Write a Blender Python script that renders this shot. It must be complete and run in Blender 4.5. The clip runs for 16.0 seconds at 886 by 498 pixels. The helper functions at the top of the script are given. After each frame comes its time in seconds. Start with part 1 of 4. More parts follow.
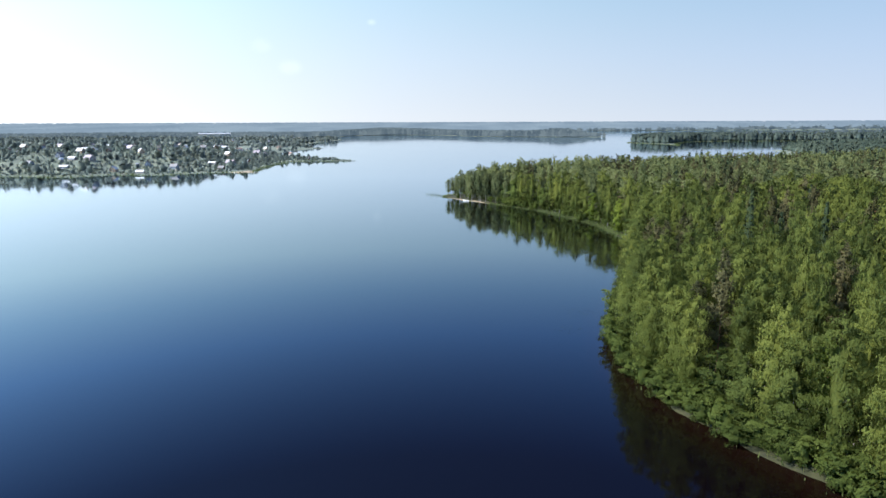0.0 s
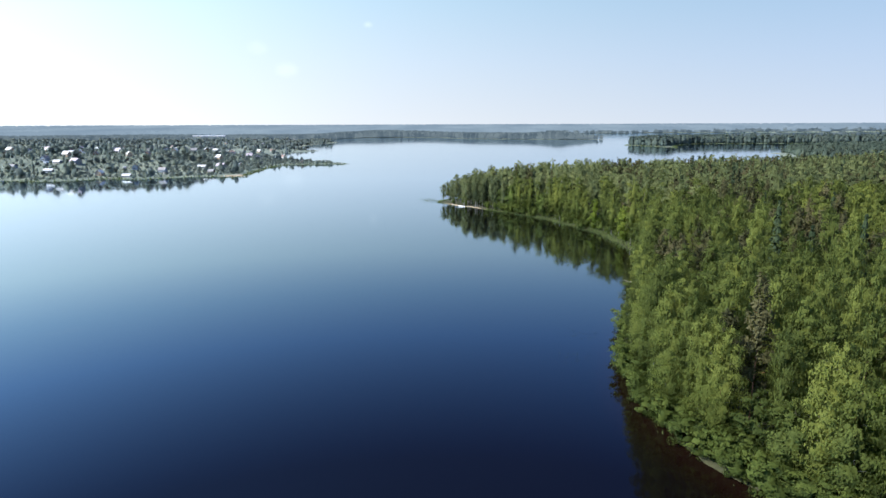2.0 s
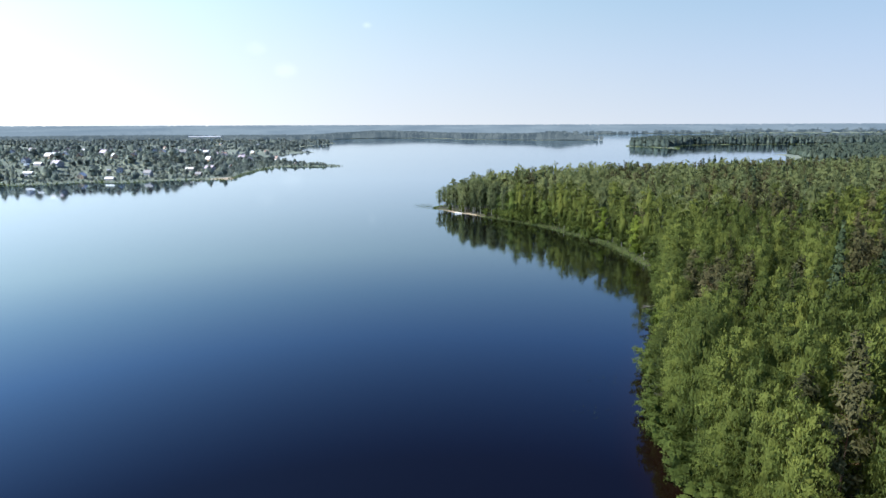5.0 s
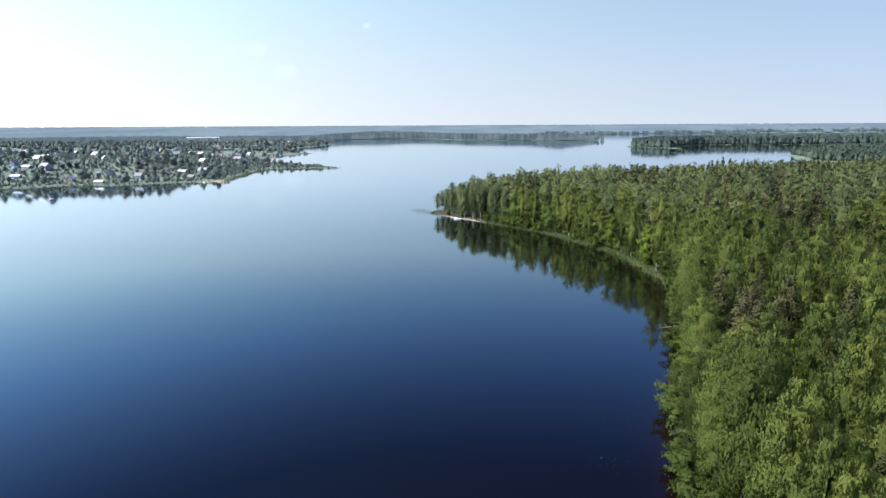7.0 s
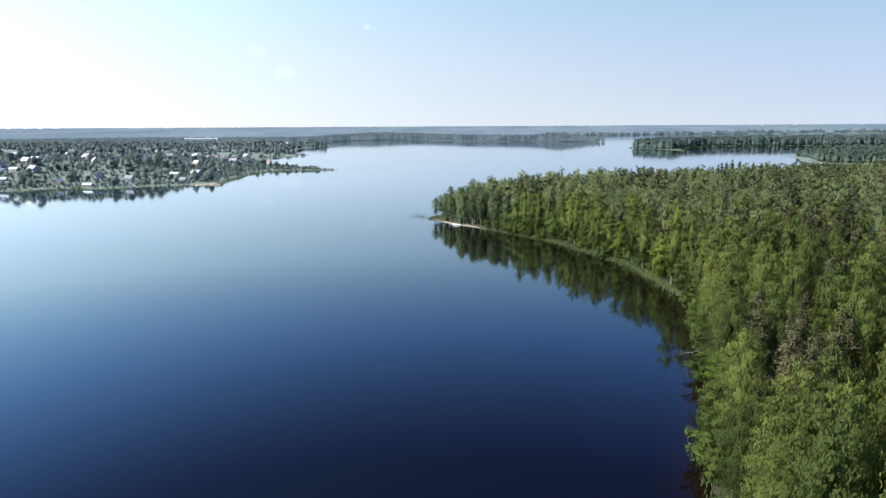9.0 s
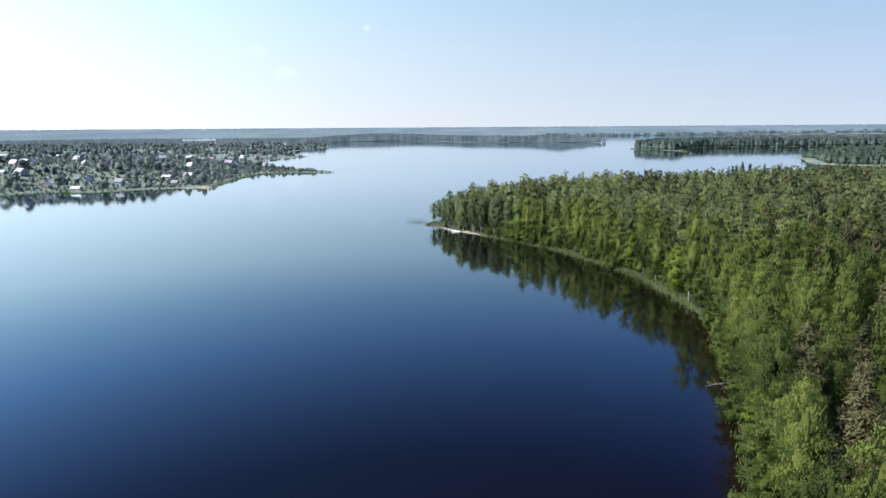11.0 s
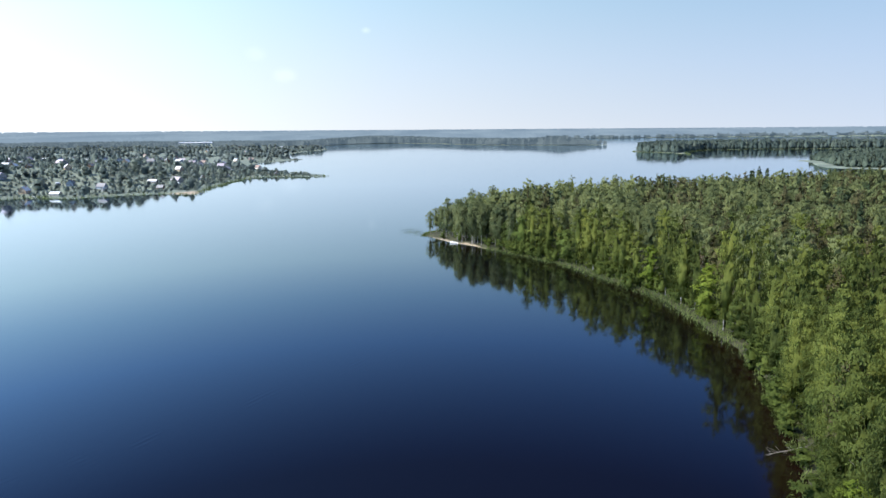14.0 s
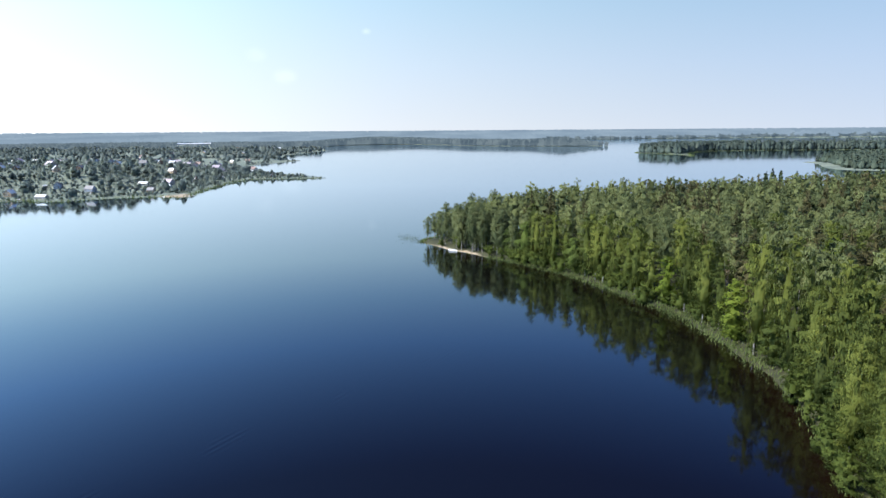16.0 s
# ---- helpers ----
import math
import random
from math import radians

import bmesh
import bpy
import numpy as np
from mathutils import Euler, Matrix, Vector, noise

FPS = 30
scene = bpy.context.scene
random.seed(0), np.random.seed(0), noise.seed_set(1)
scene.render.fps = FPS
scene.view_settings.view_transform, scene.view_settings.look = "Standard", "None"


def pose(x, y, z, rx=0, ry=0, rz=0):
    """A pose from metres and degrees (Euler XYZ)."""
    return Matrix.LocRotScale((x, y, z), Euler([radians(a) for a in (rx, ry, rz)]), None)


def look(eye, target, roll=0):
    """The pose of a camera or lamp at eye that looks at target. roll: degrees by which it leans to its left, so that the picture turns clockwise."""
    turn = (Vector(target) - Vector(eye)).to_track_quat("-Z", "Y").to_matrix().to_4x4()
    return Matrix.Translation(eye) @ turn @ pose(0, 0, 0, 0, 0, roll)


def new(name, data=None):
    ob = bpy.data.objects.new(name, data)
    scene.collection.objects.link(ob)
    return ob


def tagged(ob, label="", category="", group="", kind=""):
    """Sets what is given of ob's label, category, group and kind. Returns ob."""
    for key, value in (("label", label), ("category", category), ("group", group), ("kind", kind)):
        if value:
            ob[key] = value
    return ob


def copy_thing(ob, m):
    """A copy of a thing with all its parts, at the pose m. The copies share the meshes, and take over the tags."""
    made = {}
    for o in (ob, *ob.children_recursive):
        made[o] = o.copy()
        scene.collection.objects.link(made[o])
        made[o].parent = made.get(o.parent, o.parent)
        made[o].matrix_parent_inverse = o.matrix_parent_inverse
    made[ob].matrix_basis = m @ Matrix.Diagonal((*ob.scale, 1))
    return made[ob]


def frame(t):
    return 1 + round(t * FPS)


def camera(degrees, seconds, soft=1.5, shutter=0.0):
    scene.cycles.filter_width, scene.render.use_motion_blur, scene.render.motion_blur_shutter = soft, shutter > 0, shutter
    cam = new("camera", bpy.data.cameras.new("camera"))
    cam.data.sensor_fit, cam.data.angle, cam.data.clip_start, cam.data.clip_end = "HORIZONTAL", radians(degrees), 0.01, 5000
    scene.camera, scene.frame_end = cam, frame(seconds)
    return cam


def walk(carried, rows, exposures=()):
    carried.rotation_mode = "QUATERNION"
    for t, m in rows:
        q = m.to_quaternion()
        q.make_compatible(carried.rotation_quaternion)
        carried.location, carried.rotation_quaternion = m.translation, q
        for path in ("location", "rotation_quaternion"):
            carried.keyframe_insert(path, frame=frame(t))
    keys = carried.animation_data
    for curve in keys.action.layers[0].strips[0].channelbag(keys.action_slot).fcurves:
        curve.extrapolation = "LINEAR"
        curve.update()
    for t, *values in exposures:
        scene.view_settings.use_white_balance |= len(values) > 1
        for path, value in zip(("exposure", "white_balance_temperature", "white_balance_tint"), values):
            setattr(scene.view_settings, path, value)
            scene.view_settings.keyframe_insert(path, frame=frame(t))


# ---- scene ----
cam = camera(73.3, 16.0, soft=1.45)
PATH = [
    (0, (0.102, 0.106, 49.111), (0.036, 2.061, 48.696), -0.2),
    (0.5, (0.239, 3.986, 49.148), (0.176, 5.942, 48.739), -0.2),
    (1, (0.376, 7.829, 49.162), (0.317, 9.786, 48.753), -0.2),
    (1.5, (0.514, 11.684, 49.177), (0.458, 13.641, 48.769), -0.2),
    (2, (0.655, 15.652, 49.207), (0.6, 17.61, 48.799), -0.2),
    (2.5, (0.79, 19.761, 49.245), (0.737, 21.719, 48.838), -0.2),
    (3, (0.97, 23.906, 49.28), (0.918, 25.864, 48.873), -0.2),
    (3.5, (1.122, 28.049, 49.32), (1.07, 30.006, 48.913), -0.2),
    (4, (1.421, 31.976, 49.379), (1.37, 33.933, 48.972), -0.2),
    (6.5, (2.368, 51.655, 50.133), (2.315, 53.613, 49.728), -0.2),
    (7, (2.551, 55.676, 50.205), (2.499, 57.633, 49.8), -0.3),
    (7.5, (2.714, 59.751, 50.265), (2.663, 61.709, 49.861), -0.3),
    (8, (2.844, 63.809, 50.335), (2.793, 65.768, 49.932), -0.3),
    (8.5, (2.929, 67.875, 50.416), (2.878, 69.834, 50.015), -0.3),
    (9, (3.073, 71.796, 50.431), (3.021, 73.755, 50.029), -0.3),
    (11.5, (3.547, 91.739, 50.806), (3.495, 93.699, 50.408), -0.4),
    (12, (3.537, 95.871, 50.828), (3.486, 97.831, 50.431), -0.4),
    (12.5, (3.567, 99.974, 50.796), (3.516, 101.933, 50.399), -0.4),
    (13, (3.679, 104.009, 50.775), (3.628, 105.969, 50.38), -0.4),
    (13.5, (3.783, 108.154, 50.78), (3.731, 110.114, 50.387), -0.4),
    (14, (3.901, 112.323, 50.786), (3.851, 114.283, 50.394), -0.4),
    (14.5, (4.141, 116.385, 50.763), (4.089, 118.346, 50.371), -0.4),
    (15, (4.304, 120.506, 50.752), (4.252, 122.467, 50.361), -0.4),
    (15.5, (4.354, 124.601, 50.699), (4.303, 126.562, 50.309), -0.4),
    (16, (4.367, 128.73, 50.651), (4.316, 130.691, 50.262), -0.4),
]
walk(cam, [(t, look(e, g, r)) for t, e, g, r in PATH], [(0, 0.95, 6400, 10), (16, 0.95, 6400, 10)])

# ---------------------------------------------------------------- light
SUN_AZ, SUN_EL = -108.0, 45.0          # degrees from +Y towards +X, and above the horizon
az, el = radians(SUN_AZ), radians(SUN_EL)
sun_dir = Vector((math.sin(az) * math.cos(el), math.cos(az) * math.cos(el), math.sin(el)))
world = bpy.data.worlds.new("sky")
scene.world = world
world.use_nodes = True
wn, wl = world.node_tree.nodes, world.node_tree.links
wn.clear()
w_out, w_bg = wn.new("ShaderNodeOutputWorld"), wn.new("ShaderNodeBackground")
w_sky = wn.new("ShaderNodeTexSky")
w_sky.sky_type, w_sky.sun_disc = "NISHITA", False
w_sky.sun_elevation, w_sky.sun_rotation = el, az
w_sky.altitude, w_sky.air_density, w_sky.dust_density, w_sky.ozone_density = 100, 1.0, 0.25, 3.0
w_bg.inputs["Strength"].default_value = 0.09
# summer haze: a pale veil low over the horizon, whiter towards the sun, that gives way to blue overhead
w_co, w_sep = wn.new("ShaderNodeTexCoord"), wn.new("ShaderNodeSeparateXYZ")
wl.new(w_co.outputs["Generated"], w_sep.inputs[0])


def sky_maths(op, a, b=0.0):
    node = wn.new("ShaderNodeMath")
    node.operation = op
    for q, v in enumerate((a, b)):
        if isinstance(v, (int, float)):
            node.inputs[q].default_value = v
        else:
            wl.new(v, node.inputs[q])
    return node.outputs[0]


w_dot = wn.new("ShaderNodeVectorMath")
w_dot.operation = "DOT_PRODUCT"
wl.new(w_co.outputs["Generated"], w_dot.inputs[0])
w_dot.inputs[1].default_value = (-0.97, -0.242, 0)
w_side = sky_maths("ADD", w_dot.outputs["Value"], 0.242)
w_side2 = sky_maths("MULTIPLY", w_side, w_side)
w_side = sky_maths("MULTIPLY", w_side, sky_maths("ADD", sky_maths("MULTIPLY", sky_maths("MAXIMUM", w_sep.outputs["Z"], 0.0), 2.2), 1.0))
w_lift = wn.new("ShaderNodeCombineXYZ")
for q, (k1, k2) in enumerate(((0.5, 0.26), (0.43, 0.33), (0.31, 0.43))):
    w_e = sky_maths("EXPONENT", sky_maths("ADD", sky_maths("MULTIPLY", w_side, k1), sky_maths("MULTIPLY", w_side2, k2)))
    wl.new(sky_maths("MULTIPLY", w_e, 5.76), w_lift.inputs[q])
w_ramp = wn.new("ShaderNodeValToRGB")
VEIL = [(0.0, (0.80, 0.86, 0.93)), (0.1, (0.66, 0.80, 0.95)), (0.208, (0.50, 0.72, 0.91)), (0.27, (0.31, 0.56, 0.9)), (0.342, (0.18, 0.41, 0.9)), (0.5, (0.09, 0.25, 0.74)), (0.62, (0.1, 0.27, 0.75))]
while len(w_ramp.color_ramp.elements) < len(VEIL):
    w_ramp.color_ramp.elements.new(0.5)
for w_stop, (place, colour) in zip(w_ramp.color_ramp.elements, VEIL):
    w_stop.position, w_stop.color = place, (*colour, 1)
wl.new(w_sep.outputs["Z"], w_ramp.inputs[0])
w_veil, w_tint = wn.new("ShaderNodeVectorMath"), wn.new("ShaderNodeVectorMath")
w_veil.operation = w_tint.operation = "MULTIPLY"
wl.new(w_ramp.outputs[0], w_veil.inputs[0])
wl.new(w_lift.outputs[0], w_veil.inputs[1])
wl.new(w_sky.outputs[0], w_tint.inputs[0])
w_tint.inputs[1].default_value = (1.5, 1.3, 1.15)
w_thin, w_haze = wn.new("ShaderNodeMapRange"), wn.new("ShaderNodeMix")
w_thin.interpolation_type = "SMOOTHSTEP"
w_thin.inputs["From Min"].default_value, w_thin.inputs["From Max"].default_value = 0.62, 0.95
wl.new(w_sep.outputs["Z"], w_thin.inputs["Value"])
w_haze.data_type = "RGBA"
wl.new(w_thin.outputs[0], w_haze.inputs[0])
wl.new(w_veil.outputs[0], w_haze.inputs[6])
wl.new(w_tint.outputs[0], w_haze.inputs[7])
# three small wisps of cloud in a clear sky
w_noise = wn.new("ShaderNodeTexNoise")
w_noise.inputs["Scale"].default_value, w_noise.inputs["Detail"].default_value = 55.0, 4.0
wl.new(w_co.outputs["Generated"], w_noise.inputs["Vector"])
w_last = None
for way, spread, thick in (((-0.270, 0.959, 0.0855), 0.024, 0.5), ((-0.143, 0.9775, 0.1535), 0.010, 0.55), ((-0.309, 0.944, 0.1165), 0.022, 0.3)):
    w_off, w_len, w_in, w_gain = wn.new("ShaderNodeVectorMath"), wn.new("ShaderNodeVectorMath"), wn.new("ShaderNodeMapRange"), wn.new("ShaderNodeMath")
    w_off.operation, w_len.operation, w_gain.operation = "MULTIPLY_ADD", "LENGTH", "MULTIPLY"
    wl.new(w_co.outputs["Generated"], w_off.inputs[0])
    w_off.inputs[1].default_value = (1, 1, 1.5)
    w_off.inputs[2].default_value = (-way[0], -way[1], -1.5 * way[2])
    wl.new(w_off.outputs[0], w_len.inputs[0])
    wl.new(w_len.outputs["Value"], w_in.inputs["Value"])
    w_in.interpolation_type = "SMOOTHSTEP"
    w_in.inputs["From Min"].default_value, w_in.inputs["From Max"].default_value = spread, 0.0
    w_in.inputs["To Min"].default_value, w_in.inputs["To Max"].default_value = 0.0, 2.6 * thick
    wl.new(w_in.outputs[0], w_gain.inputs[0])
    wl.new(w_noise.outputs["Fac"], w_gain.inputs[1])
    if w_last is None:
        w_last = w_gain.outputs[0]
    else:
        w_plus = wn.new("ShaderNodeMath")
        wl.new(w_last, w_plus.inputs[0])
        wl.new(w_gain.outputs[0], w_plus.inputs[1])
        w_last = w_plus.outputs[0]
w_cloud, w_all = wn.new("ShaderNodeVectorMath"), wn.new("ShaderNodeVectorMath")
w_cloud.operation, w_all.operation = "SCALE", "ADD"
w_cloud.inputs[0].default_value = (1.0, 0.95, 0.9)
wl.new(w_last, w_cloud.inputs["Scale"])
wl.new(w_cloud.outputs[0], w_all.inputs[0])
wl.new(w_haze.outputs[2], w_all.inputs[1])
wl.new(w_all.outputs[0], w_bg.inputs["Color"])
wl.new(w_bg.outputs[0], w_out.inputs["Surface"])
sun = new("sun", bpy.data.lights.new("sun", "SUN"))
sun.data.energy, sun.data.angle, sun.data.color = 4.5, radians(0.6), (1.0, 0.94, 0.84)
sun.matrix_world = look(sun_dir * 300, (0, 0, 0))


# ---------------------------------------------------------------- materials
def mat(name):
    m = bpy.data.materials.new(name)
    m.use_nodes = True
    nt = m.node_tree
    return m, nt.nodes, nt.links, nt.nodes["Principled BSDF"]


def ramp(nodes, links, fac, stops):
    r = nodes.new("ShaderNodeValToRGB")
    while len(r.color_ramp.elements) < len(stops):
        r.color_ramp.elements.new(0.5)
    for e, (p, c) in zip(r.color_ramp.elements, stops):
        e.position, e.color = p, (*c, 1)
    links.new(fac, r.inputs[0])
    return r.outputs[0]


def noise_at(nodes, links, scale, detail=3.0, stretch=None, rough=0.55):
    geo, n = nodes.new("ShaderNodeNewGeometry"), nodes.new("ShaderNodeTexNoise")
    n.inputs["Scale"].default_value, n.inputs["Detail"].default_value = scale, detail
    n.inputs["Roughness"].default_value = rough
    if stretch:
        m = nodes.new("ShaderNodeMapping")
        m.inputs["Scale"].default_value = stretch
        links.new(geo.outputs["Position"], m.inputs[0])
        links.new(m.outputs[0], n.inputs["Vector"])
    else:
        links.new(geo.outputs["Position"], n.inputs["Vector"])
    return n.outputs["Fac"]


def maths(nodes, links, op, a, b):
    n = nodes.new("ShaderNodeMath")
    n.operation = op
    for i, v in enumerate((a, b)):
        if isinstance(v, (int, float)):
            n.inputs[i].default_value = v
        else:
            links.new(v, n.inputs[i])
    return n.outputs[0]


def leaf_material(name, dark, mid, light, through_light=0.38, clump=0.16, rough_look=0.35):
    m, n, l, p = mat(name)
    geo, obj = n.new("ShaderNodeNewGeometry"), n.new("ShaderNodeObjectInfo")
    big = noise_at(n, l, clump, 2.0)
    own = n.new("ShaderNodeAttribute")
    own.attribute_name = "tone"
    tone = maths(n, l, "FRACT", maths(n, l, "ADD", own.outputs["Fac"], obj.outputs["Random"]), 0)
    f = maths(n, l, "MULTIPLY", geo.outputs["Random Per Island"], 0.16)
    s = maths(n, l, "ADD", f, maths(n, l, "MULTIPLY", tone, 0.75))
    b = maths(n, l, "MULTIPLY", maths(n, l, "SUBTRACT", big, 0.5), 0.8)
    s = maths(n, l, "ADD", s, maths(n, l, "ADD", b, 0.08))
    grain = maths(n, l, "MULTIPLY", maths(n, l, "SUBTRACT", noise_at(n, l, 0.9, 3.0, (1, 1, 0.5)), 0.5), 0.5)
    s = maths(n, l, "ADD", s, grain)
    col = ramp(n, l, s, [(0.05, dark), (0.5, mid), (0.95, light)])
    l.new(col, p.inputs["Base Color"])
    relief = n.new("ShaderNodeBump")
    relief.inputs["Strength"].default_value, relief.inputs["Distance"].default_value = rough_look, 0.3
    l.new(noise_at(n, l, 2.6, 3.0, None, 0.7), relief.inputs["Height"])
    l.new(relief.outputs[0], p.inputs["Normal"])
    p.inputs["Roughness"].default_value = 0.62
    p.inputs["Specular IOR Level"].default_value = 0.06
    tr, mix = n.new("ShaderNodeBsdfTranslucent"), n.new("ShaderNodeMixShader")
    l.new(col, tr.inputs["Color"])
    mix.inputs[0].default_value = through_light
    l.new(p.outputs[0], mix.inputs[1])
    l.new(tr.outputs[0], mix.inputs[2])
    l.new(mix.outputs[0], n["Material Output"].inputs["Surface"])
    return m


def plain_material(name, a, b, scale, rough=0.85, bump=0.0, metal=0.0, stretch=None, per_object=0.0):
    m, n, l, p = mat(name)
    f = noise_at(n, l, scale, 5.0, stretch)
    if per_object:
        obj = n.new("ShaderNodeObjectInfo")
        f = maths(n, l, "ADD", f, maths(n, l, "MULTIPLY", maths(n, l, "SUBTRACT", obj.outputs["Random"], 0.5), per_object))
    l.new(ramp(n, l, f, [(0.3, a), (0.7, b)]), p.inputs["Base Color"])
    p.inputs["Roughness"].default_value, p.inputs["Metallic"].default_value = rough, metal
    if bump:
        bn = n.new("ShaderNodeBump")
        bn.inputs["Strength"].default_value = bump
        l.new(noise_at(n, l, scale * 6, 3.0, stretch), bn.inputs["Height"])
        l.new(bn.outputs[0], p.inputs["Normal"])
    return m


M_BIRCH = leaf_material("birch_leaves", (0.05, 0.069, 0.021), (0.112, 0.142, 0.036), (0.185, 0.217, 0.053), 0.54, 0.1, 0.1)
M_ALDER = leaf_material("alder_leaves", (0.042, 0.062, 0.018), (0.076, 0.104, 0.028), (0.112, 0.142, 0.037), 0.5)
M_LIME = leaf_material("linden_leaves", (0.068, 0.1, 0.017), (0.115, 0.158, 0.025), (0.165, 0.21, 0.035), 0.4, 0.16, 0.2)
M_MAPLE = leaf_material("maple_leaves", (0.058, 0.085, 0.024), (0.098, 0.138, 0.034), (0.142, 0.19, 0.05), 0.4)
M_WILLOW = leaf_material("willow_leaves", (0.046, 0.066, 0.018), (0.078, 0.108, 0.026), (0.112, 0.145, 0.035), 0.5, 0.3)
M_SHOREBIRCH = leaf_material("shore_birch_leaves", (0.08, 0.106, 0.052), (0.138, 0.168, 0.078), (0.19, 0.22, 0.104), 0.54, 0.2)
# birch leaves for the outer shore, paled and greyed to paint in distance haze
M_HAZEBIRCH = leaf_material("hazed_birch_leaves", (0.09, 0.116, 0.054), (0.16, 0.192, 0.082), (0.22, 0.255, 0.108), 0.54, 0.1, 0.1)
M_DRY = leaf_material("dry_needles", (0.06, 0.045, 0.03), (0.12, 0.085, 0.055), (0.2, 0.15, 0.1), 0.1)
M_PINE = leaf_material("pine_needles", (0.038, 0.042, 0.019), (0.07, 0.07, 0.031), (0.105, 0.097, 0.046), 0.25)
M_SPRUCE = leaf_material("spruce_needles", (0.025, 0.04, 0.02), (0.042, 0.062, 0.03), (0.07, 0.092, 0.045), 0.1)
# village, headland, field and point leaves: pale bluish haze mixed into the base colours
M_GARDEN = leaf_material("hazed_garden_leaves", (0.15, 0.195, 0.19), (0.245, 0.3, 0.27), (0.35, 0.4, 0.335), 0.68, 0.05, 0.1)
M_FARWOOD = leaf_material("hazed_far_leaves", (0.055, 0.08, 0.075), (0.08, 0.11, 0.096), (0.11, 0.14, 0.115), 0.35, 0.02, 0.05)
M_FIELD = leaf_material("hazed_field_leaves", (0.13, 0.17, 0.17), (0.18, 0.225, 0.215), (0.23, 0.275, 0.25), 0.6, 0.012, 0.05)
M_POINT = leaf_material("hazed_point_needles", (0.042, 0.062, 0.05), (0.062, 0.087, 0.067), (0.09, 0.115, 0.084), 0.25, 0.03, 0.05)
M_REED = leaf_material("reed_blades", (0.075, 0.105, 0.035), (0.115, 0.15, 0.05), (0.17, 0.2, 0.075), 0.4)
M_BARK_BIRCH = plain_material("birch_bark", (0.06, 0.056, 0.05), (0.3, 0.29, 0.275), 1.6, 0.8, 0.3, stretch=(1, 1, 3))
M_BARK_PINE = plain_material("pine_bark", (0.12, 0.06, 0.035), (0.34, 0.17, 0.09), 1.2, 0.9, 0.4, stretch=(1, 1, 0.4))
M_BARK_GREY = plain_material("grey_bark", (0.05, 0.042, 0.035), (0.16, 0.14, 0.12), 1.2, 0.9, 0.4, stretch=(1, 1, 0.4))
M_DEADWOOD = plain_material("grey_deadwood", (0.12, 0.105, 0.09), (0.28, 0.26, 0.23), 1.5, 0.85, 0.3)

# the far horizon: its haze is painted as a pale blue glow
M_HAZE, n, l, p = mat("horizon_haze_glow")
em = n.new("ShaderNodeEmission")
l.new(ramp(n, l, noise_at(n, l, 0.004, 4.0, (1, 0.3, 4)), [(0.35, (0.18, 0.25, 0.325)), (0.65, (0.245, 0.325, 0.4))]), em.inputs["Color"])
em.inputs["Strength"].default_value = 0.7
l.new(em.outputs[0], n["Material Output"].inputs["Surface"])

# woods far over the lake, their blue haze painted as a glow
M_FARHAZE, n, l, p = mat("blue_haze_glow")
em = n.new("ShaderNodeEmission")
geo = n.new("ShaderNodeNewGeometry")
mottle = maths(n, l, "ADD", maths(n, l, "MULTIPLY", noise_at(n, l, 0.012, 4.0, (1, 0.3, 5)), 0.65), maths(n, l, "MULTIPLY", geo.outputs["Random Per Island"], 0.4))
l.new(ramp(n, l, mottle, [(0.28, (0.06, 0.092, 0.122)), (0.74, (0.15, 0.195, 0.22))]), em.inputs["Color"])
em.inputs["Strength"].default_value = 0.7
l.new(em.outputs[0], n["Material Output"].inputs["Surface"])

# ground: grass, forest litter, sand at the water's edge
M_GROUND, n, l, p = mat("ground_cover")
attr = n.new("ShaderNodeAttribute")
attr.attribute_name = "turf"
grass = ramp(n, l, noise_at(n, l, 0.02, 6.0), [(0.3, (0.1, 0.13, 0.105)), (0.52, (0.138, 0.168, 0.135)), (0.7, (0.18, 0.205, 0.162))])
fine = ramp(n, l, noise_at(n, l, 0.9, 4.0), [(0.25, (0.62, 0.62, 0.6)), (0.75, (1.25, 1.25, 1.2))])
mul = n.new("ShaderNodeMix")
mul.data_type, mul.blend_type = "RGBA", "MULTIPLY"
mul.inputs[0].default_value = 1.0
l.new(grass, mul.inputs[6])
l.new(fine, mul.inputs[7])
edge = maths(n, l, "ADD", attr.outputs["Fac"], maths(n, l, "MULTIPLY", maths(n, l, "SUBTRACT", noise_at(n, l, 0.25, 3.0), 0.5), 0.5))
shore_mix = n.new("ShaderNodeMix")
shore_mix.data_type = "RGBA"
l.new(ramp(n, l, edge, [(0.1, (0, 0, 0)), (0.45, (1, 1, 1))]), shore_mix.inputs[0])
l.new(ramp(n, l, noise_at(n, l, 0.7, 4.0), [(0.3, (0.2, 0.16, 0.11)), (0.7, (0.42, 0.34, 0.25))]), shore_mix.inputs[6])
litter, floor_mix = n.new("ShaderNodeAttribute"), n.new("ShaderNodeMix")
litter.attribute_name = "litter"
floor_mix.data_type = "RGBA"
l.new(litter.outputs["Fac"], floor_mix.inputs[0])
l.new(mul.outputs[2], floor_mix.inputs[6])
l.new(ramp(n, l, noise_at(n, l, 0.6, 4.0), [(0.3, (0.024, 0.027, 0.011)), (0.7, (0.05, 0.054, 0.02))]), floor_mix.inputs[7])
l.new(floor_mix.outputs[2], shore_mix.inputs[7])
l.new(shore_mix.outputs[2], p.inputs["Base Color"])
p.inputs["Roughness"].default_value = 0.95
bp = n.new("ShaderNodeBump")
bp.inputs["Strength"].default_value, bp.inputs["Distance"].default_value = 0.6, 0.3
